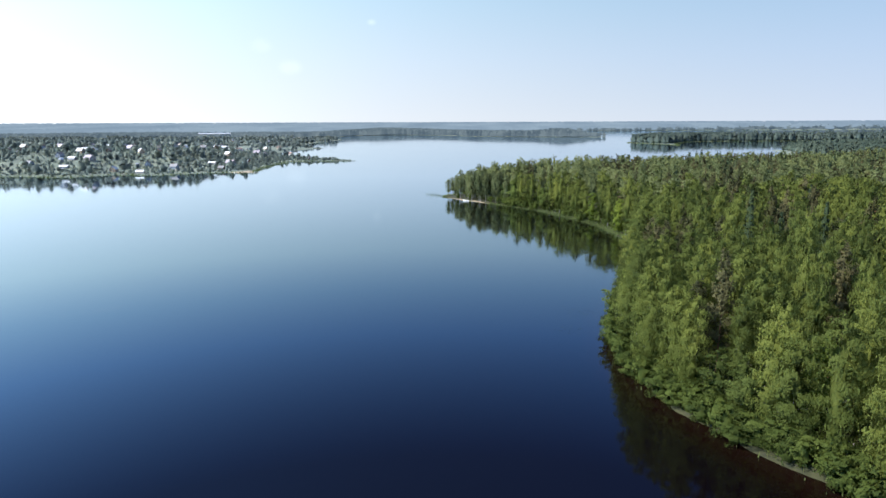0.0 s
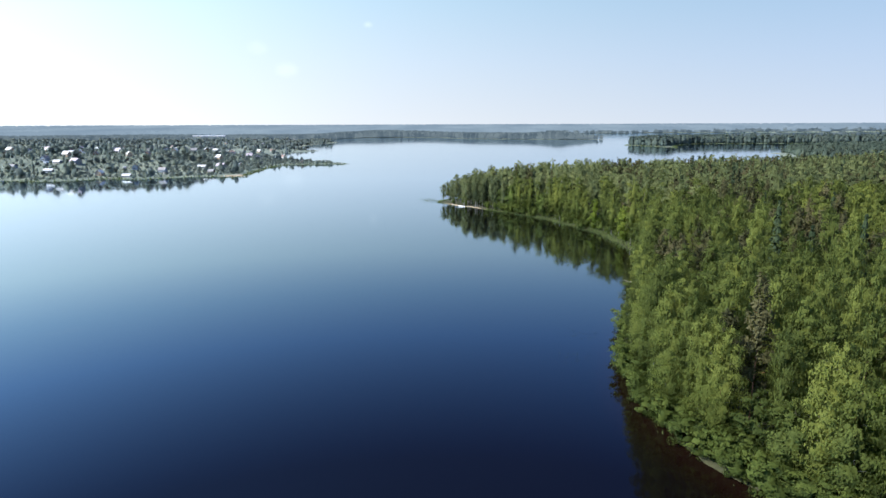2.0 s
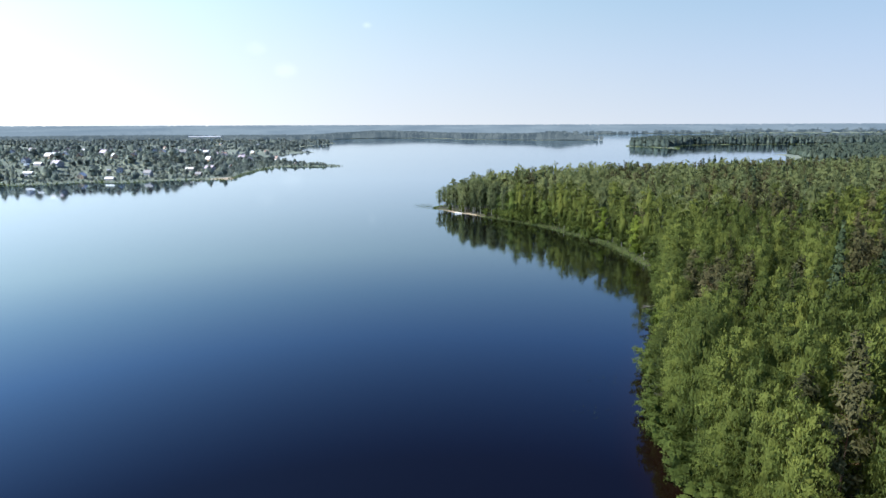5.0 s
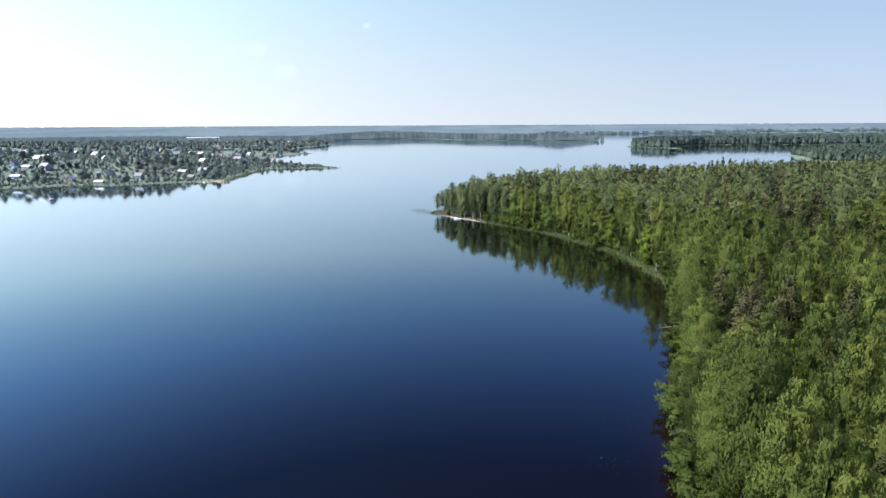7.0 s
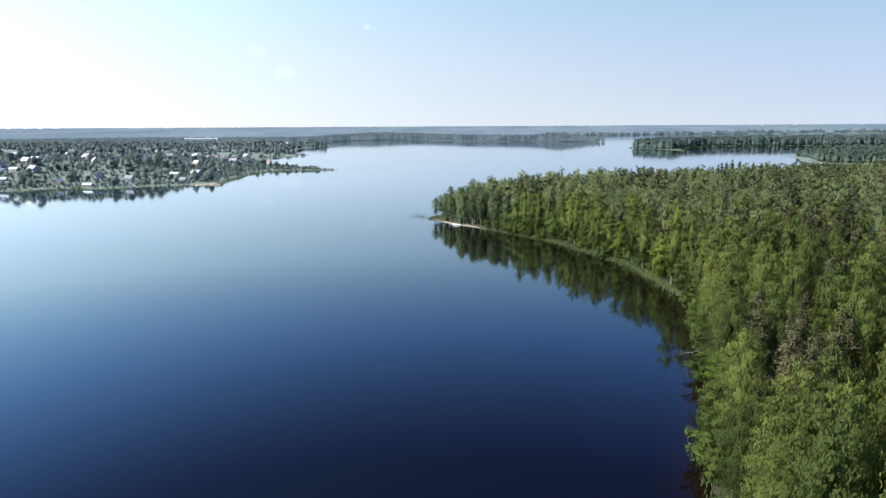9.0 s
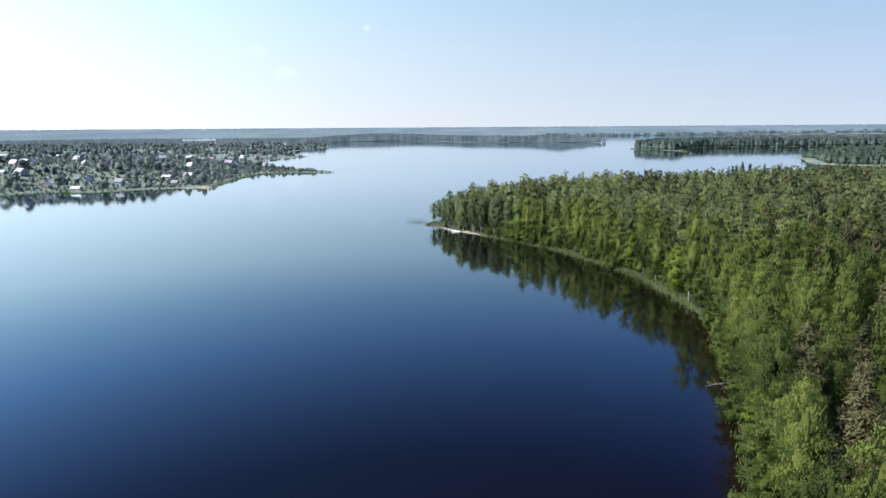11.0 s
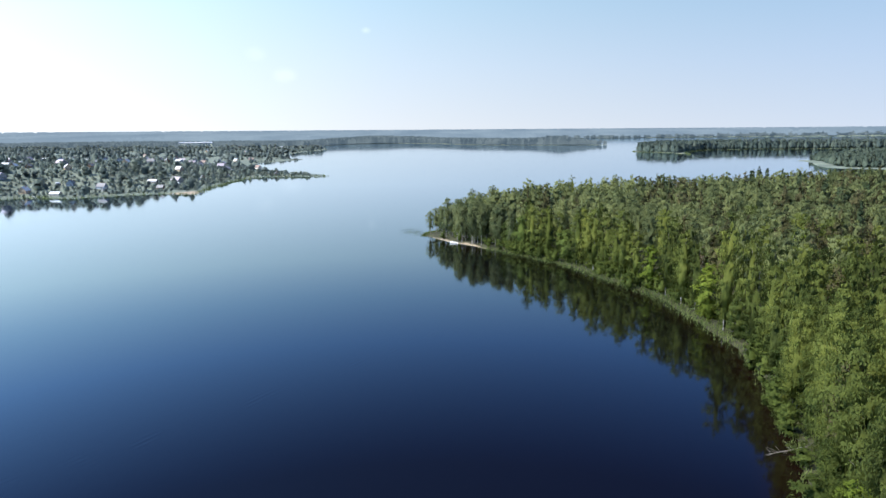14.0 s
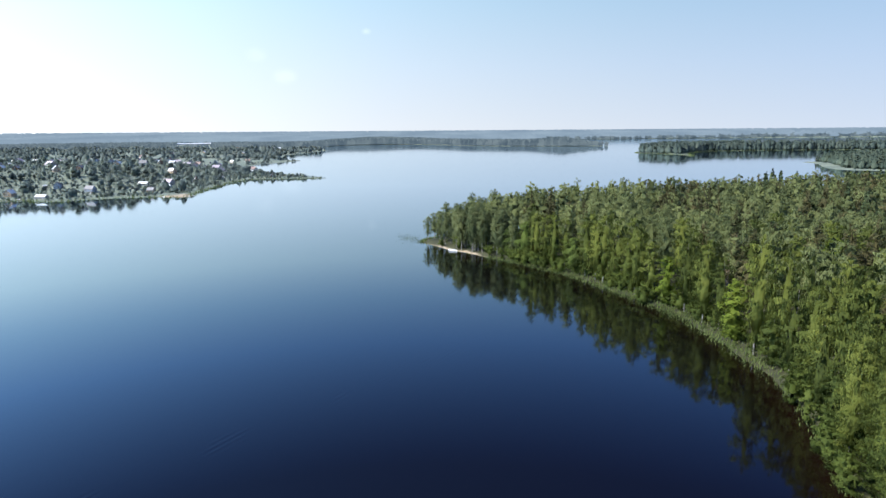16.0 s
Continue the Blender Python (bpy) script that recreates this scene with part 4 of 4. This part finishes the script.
# houses of the village
def house_thing(wall, roof, wide, deep, eave, ridge):
    """A gabled house: walls, roof with overhang, chimney, door, windows."""
    root = new("house")

    def part(name, bm, material, parent=root):
        me = bpy.data.meshes.new(name)
        bm.to_mesh(me)
        bm.free()
        me.materials.append(material)
        ob = new(name, me)
        ob.parent = parent
        return ob

    def block(size, at):
        bm = bmesh.new()
        bmesh.ops.create_cube(bm, size=1, matrix=Matrix.Translation(at) @ Matrix.Diagonal((*size, 1)))
        return bm

    a, b = wide / 2, deep / 2
    bm = bmesh.new()
    prof = [(-a, -0.6), (a, -0.6), (a, eave), (0, ridge), (-a, eave)]
    f, k = [bm.verts.new((x, -b, z)) for x, z in prof], [bm.verts.new((x, b, z)) for x, z in prof]
    bm.faces.new(f)
    bm.faces.new(k[::-1])
    for q in range(5):
        bm.faces.new([f[(q + 1) % 5], f[q], k[q], k[(q + 1) % 5]])
    part("wall", bm, wall)
    bm = bmesh.new()
    sl = (ridge - eave) / a
    o, t = 0.5, 0.14
    prof = [(-a - o, eave - o * sl + 0.05), (0, ridge + 0.05), (a + o, eave - o * sl + 0.05), (a + o, eave - o * sl + 0.05 + t), (0, ridge + 0.08 + t), (-a - o, eave - o * sl + 0.05 + t)]
    f, k = [bm.verts.new((x, -b - o, z)) for x, z in prof], [bm.verts.new((x, b + o, z)) for x, z in prof]
    bm.faces.new([f[0], f[1], f[4], f[5]])
    bm.faces.new([f[1], f[2], f[3], f[4]])
    bm.faces.new([k[5], k[4], k[1], k[0]])
    bm.faces.new([k[4], k[3], k[2], k[1]])
    for q in range(6):
        bm.faces.new([f[(q + 1) % 6], f[q], k[q], k[(q + 1) % 6]])
    bmesh.ops.recalc_face_normals(bm, faces=bm.faces)
    part("roof", bm, roof)
    part("chimney", block((0.6, 0.6, 1.6), (a * 0.3, b * 0.3, ridge - 0.1)), M_BRICK)
    part("door", block((0.95, 0.1, 2.05), (a * 0.45, -b - 0.03, 1.02)), M_DARKWOOD)
    for x in (-a * 0.55, -a * 0.05):
        w = part("window", block((1.05, 0.1, 1.3), (x, -b - 0.03, 1.6)), M_WHITE)
        part("pane", block((0.85, 0.06, 1.1), (x, -b - 0.07, 1.6)), M_GLASS, w)
    w = part("window", block((1.0, 0.1, 1.0), (0, -b - 0.03, eave + (ridge - eave) * 0.35)), M_WHITE)
    part("pane", block((0.8, 0.06, 0.8), (0, -b - 0.07, eave + (ridge - eave) * 0.35)), M_GLASS, w)
    for y in (-b * 0.5, b * 0.4):
        for s in (-1, 1):
            w = part("window", block((0.1, 1.05, 1.3), (s * (a + 0.03), y, 1.6)), M_WHITE)
            part("pane", block((0.06, 0.85, 1.1), (s * (a + 0.07), y, 1.6)), M_GLASS, w)
    return root


M_BRICK = plain_material("brick", (0.2, 0.08, 0.05), (0.32, 0.14, 0.09), 3.0)
M_DARKWOOD = plain_material("dark_wood", (0.06, 0.04, 0.03), (0.12, 0.08, 0.055), 2.0)
M_WHITE = plain_material("white_paint", (0.66, 0.66, 0.64), (0.8, 0.8, 0.78), 2.0, 0.6)
M_GLASS, n, l, p = mat("window_glass")
p.inputs["Base Color"].default_value, p.inputs["Roughness"].default_value = (0.02, 0.025, 0.03, 1), 0.05
WALLS = [plain_material("log_wall", (0.14, 0.09, 0.055), (0.26, 0.17, 0.1), 0.8), plain_material("ochre_wall", (0.36, 0.27, 0.18), (0.46, 0.36, 0.25), 0.8),
         plain_material("grey_wall", (0.22, 0.22, 0.22), (0.34, 0.34, 0.33), 0.8), plain_material("blue_wall", (0.24, 0.28, 0.32), (0.3, 0.34, 0.39), 0.8),
         plain_material("cream_wall", (0.5, 0.46, 0.38), (0.66, 0.62, 0.52), 0.8)]
ROOFS = [plain_material("zinc_roof", (0.4, 0.41, 0.43), (0.6, 0.61, 0.63), 0.6, 0.45, metal=0.3), plain_material("lilac_roof", (0.3, 0.26, 0.3), (0.42, 0.37, 0.42), 0.6, 0.55),
         plain_material("slate_roof", (0.14, 0.14, 0.15), (0.24, 0.24, 0.25), 0.6, 0.7), plain_material("brown_roof", (0.16, 0.11, 0.09), (0.26, 0.18, 0.15), 0.6, 0.6),
         plain_material("pale_roof", (0.48, 0.49, 0.5), (0.68, 0.68, 0.68), 0.6, 0.5)]
WORDS = [("brown log", "zinc"), ("ochre plank", "pale grey"), ("grey plank", "lilac-grey"), ("blue-grey plank", "slate-grey"), ("cream", "brown sheet"), ("brown log", "dark slate"), ("grey", "white sheet")]
TYPES = [(0, 0, 7, 9, 3.0, 6.2), (1, 4, 8, 9, 3.4, 7.2), (2, 1, 10, 12, 3.6, 7.6), (3, 2, 7, 10, 3.0, 6.4), (4, 3, 8, 10, 4.6, 8.2), (0, 2, 6, 8, 2.6, 5.2), (2, 4, 6, 11, 2.6, 4.6)]
house_forms = []
for q, (wl_, rf_, a, b, e, g) in enumerate(TYPES):
    ob = house_thing(WALLS[wl_], ROOFS[rf_], a, b, e, g)
    tagged(ob, "village house with " + WORDS[q][0] + " walls and a " + WORDS[q][1] + " gable roof", "house", "village houses")
    house_forms.append(ob)
rv = np.random.default_rng(81)
# known houses: place, form, turn in degrees
HOUSES = [(-413, 623, 6, 80), (-391, 618, 2, 70), (-402, 592, 6, 95), (-352, 593, 1, 5), (-320, 584, 6, 85), (-360, 664, 1, 40), (-332, 622, 3, 20),
          (-279, 660, 6, 85), (-266, 680, 2, 75), (-355, 868, 0, 60), (-340, 728, 1, 10), (-448, 702, 6, 85), (-332, 800, 0, 30), (-256, 628, 5, 80), (-394, 1040, 1, 20),
          (-262, 905, 4, 60), (-206, 802, 5, 20), (-300, 760, 1, 70)]
homes = [np.array(h[:2], float) for h in HOUSES]
more = []
for _ in range(2000):
    c = np.array([rv.uniform(-760, -235), rv.uniform(575, 1120)])
    if len(more) < 100 and land_distance(c[None])[0] > 24 and min(np.hypot(*(c - h)) for h in homes) > 19:
        homes.append(c)
        more.append((c[0], c[1], int(rv.choice([0, 1, 2, 3, 4, 5, 6], p=[0.12, 0.07, 0.2, 0.22, 0.12, 0.22, 0.05])), float(rv.choice([5, 80, 20, 65, 95]) + rv.normal(0, 6))))
for _ in range(12):
    c = (rv.uniform(-640, -420), rv.uniform(1250, 1900))
    if land_distance(np.array([c]))[0] > 30:
        more.append((c[0], c[1], int(rv.integers(0, 7)), float(rv.uniform(0, 180))))
        homes.append(np.array(c))
used = set()
for x, y, k, a in HOUSES + more:
    m = Matrix.LocRotScale((x, y, ground_height(np.array([[x, y]]))[0]), Euler((0, 0, radians(a))), None)
    if k in used:
        copy_thing(house_forms[k], m).scale = (0.74, 0.74, 0.74)
    else:
        used.add(k)
        house_forms[k].matrix_basis = m
        house_forms[k].scale = (0.74, 0.74, 0.74)
homes = np.array(homes)


def bevel_block(size, at, cut=0.04):
    bm = bmesh.new()
    bmesh.ops.create_cube(bm, size=1, matrix=Matrix.Translation(at) @ Matrix.Diagonal((*size, 1)))
    bmesh.ops.bevel(bm, geom=bm.edges[:], offset=cut, segments=1, affect="EDGES")
    return bm


def part(name, bm, material, parent, label=""):
    me = bpy.data.meshes.new(name)
    bm.to_mesh(me)
    bm.free()
    me.materials.append(material)
    ob = new(name, me)
    ob.parent = parent
    return tagged(ob, label)


def garden_shed():
    """A plank shed with a single-pitch roof and a door."""
    root = new("garden_shed")
    bm = bevel_block((3.0, 2.4, 2.2), (0, 0, 0.95))
    for v in bm.verts:
        if v.co.z > 1.5:
            v.co.z += 0.18 * v.co.y
    part("wall", bm, WALLS[2], root)
    bm = bevel_block((3.5, 3.0, 0.12), (0, 0, 2.16))
    for v in bm.verts:
        v.co.z += 0.18 * v.co.y
    part("roof", bm, ROOFS[0], root)
    part("door", bevel_block((0.8, 0.08, 1.8), (0.5, -1.22, 0.85)), M_DARKWOOD, root)
    return tagged(root, "small grey plank shed with a sloping zinc roof", "shed", "garden sheds")


def greenhouse():
    """A glazed tunnel greenhouse with hoops and end walls."""
    root = new("greenhouse")
    bm = bmesh.new()
    rows = [[bm.verts.new((1.5 * math.cos(math.pi * q / 8), y, 2.1 * math.sin(math.pi * q / 8))) for q in range(9)] for y in (-3, 3)]
    for q in range(8):
        bm.faces.new([rows[0][q], rows[1][q], rows[1][q + 1], rows[0][q + 1]])
    bm.faces.new(rows[0])
    bm.faces.new(rows[1][::-1])
    part("cover", bm, M_FILM, root)
    for y in (-3.02, -1, 1, 3.02):
        V, F = [], []
        for q in range(8):
            a, b = math.pi * q / 8, math.pi * (q + 1) / 8
            tube(V, F, (1.53 * math.cos(a), y, 2.14 * math.sin(a)), (1.53 * math.cos(b), y, 2.14 * math.sin(b)), 0.04, 0.04, 1, 0, 4)
        ob = new("hoop", mesh_of("hoop", np.array(V), np.array(F), M_WHITE))
        ob.parent = root
    return tagged(root, "whitish film greenhouse with an arched roof", "greenhouse", "garden greenhouses")


def rowing_boat():
    """An open boat: hull with pointed bow, gunwale, three thwarts."""
    root = new("rowing_boat")
    bm = bmesh.new()
    rings = []
    for q in range(7):
        t = q / 6
        half = 0.7 * math.sin(math.pi * (0.16 + 0.78 * (1 - t))) ** 0.6 if t < 0.99 else 0.03
        rise = 0.15 * t ** 3
        rings.append([bm.verts.new((x * half, -2.1 + 4.2 * t, z + rise)) for x, z in ((-1, 0.55), (-0.85, 0.12), (0, -0.02), (0.85, 0.12), (1, 0.55), (0.8, 0.5), (0, 0.1), (-0.8, 0.5))])
    for a, b in zip(rings, rings[1:]):
        for q in range(8):
            bm.faces.new([a[q], a[(q + 1) % 8], b[(q + 1) % 8], b[q]])
    bm.faces.new(rings[0][::-1])
    bm.faces.new(rings[-1])
    part("hull", bm, M_WHITE, root)
    for y in (-1.3, -0.1, 1.0):
        part("thwart", bevel_block((1.05, 0.26, 0.05), (0, y, 0.4), 0.01), M_DARKWOOD, root)
    return tagged(root, "pale rowing boat drawn up at the water's edge", "boat", "rowing boats")


M_FILM = plain_material("greenhouse_film", (0.6, 0.62, 0.62), (0.75, 0.77, 0.77), 0.8, 0.35)
for maker, places in ((rowing_boat, [(-336, 580, 70), (-419, 553, 20), (-211, 604, 110), (-232, 600, 40), (2, 379.5, 60)]),):
    first = maker()
    for q, (x, y, a) in enumerate(places):
        m = Matrix.LocRotScale((x, y, max(0.02, ground_height(np.array([[x, y]]))[0])), Euler((0, 0, radians(a))), None)
        if q == 0:
            first.matrix_basis = m
        else:
            copy_thing(first, m)
for maker, count, away in ((garden_shed, 34, 10.0), (greenhouse, 14, 12.0)):
    first, done = maker(), 0
    for q in rv.permutation(len(homes)):
        g = rv.uniform(0, 6.28)
        c = homes[q] + away * np.array([math.cos(g), math.sin(g)])
        if done < count and homes[q][1] < 1150 and land_distance(c[None])[0] > 10:
            m = Matrix.LocRotScale((*c, ground_height(c[None])[0] + 0.05), Euler((0, 0, rv.uniform(0, 3.1))), None)
            if done == 0:
                first.matrix_basis = m
            else:
                copy_thing(first, m)
            done += 1
# a long pale farm building in the fields beyond
barn = new("farm_building")
bm = bmesh.new()
prof = [(-7, 0), (7, 0), (7, 4.5), (0, 7.5), (-7, 4.5)]
f, k = [bm.verts.new((-65, y, z)) for y, z in prof], [bm.verts.new((65, y, z)) for y, z in prof]
bm.faces.new(f[::-1])
bm.faces.new(k)
for q in range(5):
    bm.faces.new([f[q], f[(q + 1) % 5], k[(q + 1) % 5], k[q]])
part("wall", bm, WALLS[2], barn)
for s in (-1, 1):
    bm = bmesh.new()
    bmesh.ops.create_cube(bm, size=1, matrix=Matrix.Translation((0, s * 3.75, 6.2)) @ Matrix.Rotation(-s * math.atan2(3, 7), 4, "X") @ Matrix.Diagonal((132, 8.4, 0.15, 1)))
    part("roof", bm, ROOFS[0], barn)
barn.matrix_basis = pose(-1030, 2480, 2.6, 0, 0, 8)
tagged(barn, "long pale farm building in distant fields", "barn")
homes = np.concatenate([homes, [(-1030 + dx, 2440 + dy) for dx in range(-75, 80, 25) for dy in (-60, -30, 0, 30)]])


def clear_of_homes(P, gap):
    return np.min(np.hypot(P[:, None, 0] - homes[None, :, 0], P[:, None, 1] - homes[None, :, 1]), 1) > gap


# village gardens and trees
P, d, r = scatter(6.6, -900, -120, 520, 1330, 51, lambda P, d, r: (d > np.where(wobble(P, 45, 84) > 0.35, 2.0, 8.5)) & (P[:, 0] < -130) & ((P[:, 0] < -178) | (d > 7) | (P[:, 1] > 760)) & clear_of_homes(P, 7.5)
                  & (wobble(P, 70, 52) + 0.35 * r.normal(size=len(P)) > np.where(P[:, 1] < 840, -0.6, np.where(P[:, 0] > -330, 0.1, 0.55))) & ~((np.abs(P[:, 0] + 224) < 17) & (P[:, 1] < 622)))
size = np.where(d < 14, r.uniform(1.6, 4.2, len(P)), r.choice([1.9, 2.7, 3.6, 5.2, 8.5], len(P), p=[0.27, 0.29, 0.25, 0.14, 0.05]) * r.uniform(0.8, 1.2, len(P)))
size = np.where(clear_of_homes(P, 13), size, np.minimum(size, 2.6))
zg, tg, kg = ground_height(P, d), r.uniform(0, 6.28, len(P)), r.integers(0, 99, len(P))
front = np.argsort(P[:, 1] - 0.3 * P[:, 0])[:150]
rest = np.setdiff1d(np.arange(len(P)), front)
garden_forms = {}
for q in front:
    m = Matrix.LocRotScale((*P[q], zg[q]), Euler((0, 0, tg[q])), None)
    k = kg[q] % 12
    if k in garden_forms:
        ob = copy_thing(garden_forms[k], m)
    else:
        ob = garden_forms[k] = new("garden_tree")
        V, F, N = clumps_village[k]
        trunk = new("trunk", mesh_of("trunk", *trunk_mesh(np.random.default_rng(k), 0.7, 0.02, 5, 0.3, 0.25, 0, 5), M_BARK_GREY))
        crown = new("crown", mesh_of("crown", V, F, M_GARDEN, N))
        trunk.parent = crown.parent = ob
        tagged(ob, "rounded green garden tree near the village shore", "tree", "village trees")
        ob.matrix_basis = m
    ob.scale = (size[q] * 1.15, size[q] * 1.15, size[q])
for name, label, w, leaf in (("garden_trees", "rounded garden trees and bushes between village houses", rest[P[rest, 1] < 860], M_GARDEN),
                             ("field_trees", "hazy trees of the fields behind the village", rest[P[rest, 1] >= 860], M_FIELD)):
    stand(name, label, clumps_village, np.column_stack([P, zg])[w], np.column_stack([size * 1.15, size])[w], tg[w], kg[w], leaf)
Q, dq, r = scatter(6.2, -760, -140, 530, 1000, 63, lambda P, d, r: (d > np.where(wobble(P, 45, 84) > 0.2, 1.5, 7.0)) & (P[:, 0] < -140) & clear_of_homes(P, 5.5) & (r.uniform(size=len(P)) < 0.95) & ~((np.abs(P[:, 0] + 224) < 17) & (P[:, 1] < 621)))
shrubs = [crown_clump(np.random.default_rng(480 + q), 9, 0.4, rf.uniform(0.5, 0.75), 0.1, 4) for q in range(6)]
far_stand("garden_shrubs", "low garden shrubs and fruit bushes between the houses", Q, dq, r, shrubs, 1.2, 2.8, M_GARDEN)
shore_pts = np.array([c + rv.normal(0, 1.6, 2) for a, b in zip(LANDS[2], np.roll(LANDS[2], -1, 0)) if -620 < a[0] < -130 and 480 < a[1] < 900
                      for t in np.arange(0, 1, 0.35 / np.linalg.norm(b - a)) for c in [a + (b - a) * t]])
reed_strip("village_reeds", "grassy reed edge along the village shore", shore_pts, 1.9, 75)
# conifer wood of the small point across the bay
P, d, r = scatter(5.5, 470, 1300, 640, 1400, 53, lambda P, d, r: (d > 18) & (inside_distance(P, LANDS[0]) > 0) & (P[:, 1] > 640 + 0.2 * (P[:, 0] - 470)) & ((d < 70) | (r.uniform(size=len(P)) < 0.35)))
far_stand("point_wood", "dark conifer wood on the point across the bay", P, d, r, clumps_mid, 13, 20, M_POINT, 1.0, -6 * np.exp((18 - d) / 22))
# headland
P, d, r = scatter(6, 380, 1900, 1280, 2300, 54, lambda P, d, r: (d > 8) & (inside_distance(P, LANDS[1]) > 0) & ((d < 55) | (r.uniform(size=len(P)) < 0.16)) & ((P[:, 1] > 1400) | (d > 14)))
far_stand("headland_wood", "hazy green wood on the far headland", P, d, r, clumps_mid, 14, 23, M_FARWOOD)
head_pts = np.array([a + (b - a) * t + rv.normal(0, 1.5, 2) for a, b in zip(LANDS[1], np.roll(LANDS[1], -1, 0)) if 380 < a[0] < 1300 and a[1] < 1640
                     for t in np.arange(0, 1, 0.5 / np.linalg.norm(b - a))])
reed_strip("headland_reeds", "pale reeds along the shore of the headland", head_pts, 2.2, 76)
# land behind the village and along the far shore
P, d, r = scatter(13, -2100, 560, 1250, 2800, 55, lambda P, d, r: (d > 8) & (inside_distance(P, LANDS[2]) > 0) & clear_of_homes(P, 24) & ~((np.abs(P[:, 0] / P[:, 1] + 0.415) < 0.028) & (P[:, 1] > 2000) & (P[:, 1] < 2520)) & ~((P[:, 0] < -430) & (P[:, 1] > 2560)) & ((wobble(P, 420, 56) > -0.5) | (d < 60)) & ((P[:, 0] > -430) | (P[:, 1] > 1950) | (wobble(P, 160, 66) > 0.1)))
near_part = P[:, 1] < 1900
Q = P[~near_part]
hump = 9 * np.exp(-((Q[:, 0] - 334) / 50) ** 2) + 7 * np.exp(-((Q[:, 0] + 330) / 110) ** 2) - 5 * np.clip((Q[:, 0] - 400) / 60, 0, 1) - 8 * np.clip((-480 - Q[:, 0]) / 90, 0, 1)
far_stand("shore_wood", "haze-tinted wood along the shore behind the village", P[near_part], d[near_part], r, clumps_far, 6, 12, M_FIELD)
# from y 1900 on the trees glow with painted haze
ob = far_stand("backdrop", "haze-blue wooded distance beyond the lake", P[~near_part], d[~near_part], r, clumps_far, 17, 22, M_FARHAZE, 0.9, hump)
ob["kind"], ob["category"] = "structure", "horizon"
P, d, r = scatter(26, -2200, 3200, 1650, 2950, 57, lambda P, d, r: (d > 10) & (wobble(P, 500, 58) > -0.8) & (((P[:, 1] > 2750) & (P[:, 0] > -300)) | ((P[:, 0] > 700) & (d > 60))))
# emissive haze blue on this forest too
ob = far_stand("backdrop", "distant haze-blue forest beyond the lake", P, d, r, clumps_far, 20, 24, M_FARHAZE, 1.6)
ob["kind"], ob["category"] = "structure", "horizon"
# woods along the farthest shore, emitting the painted haze colour
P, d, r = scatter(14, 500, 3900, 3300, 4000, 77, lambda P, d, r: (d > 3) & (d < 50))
ob = far_stand("backdrop", "haze-blue woods along the farthest shore", P, d, r, clumps_far, 13, 19, M_FARHAZE, 1.4)
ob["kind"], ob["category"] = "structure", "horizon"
# the wooded ridge on the horizon, its haze painted as emission
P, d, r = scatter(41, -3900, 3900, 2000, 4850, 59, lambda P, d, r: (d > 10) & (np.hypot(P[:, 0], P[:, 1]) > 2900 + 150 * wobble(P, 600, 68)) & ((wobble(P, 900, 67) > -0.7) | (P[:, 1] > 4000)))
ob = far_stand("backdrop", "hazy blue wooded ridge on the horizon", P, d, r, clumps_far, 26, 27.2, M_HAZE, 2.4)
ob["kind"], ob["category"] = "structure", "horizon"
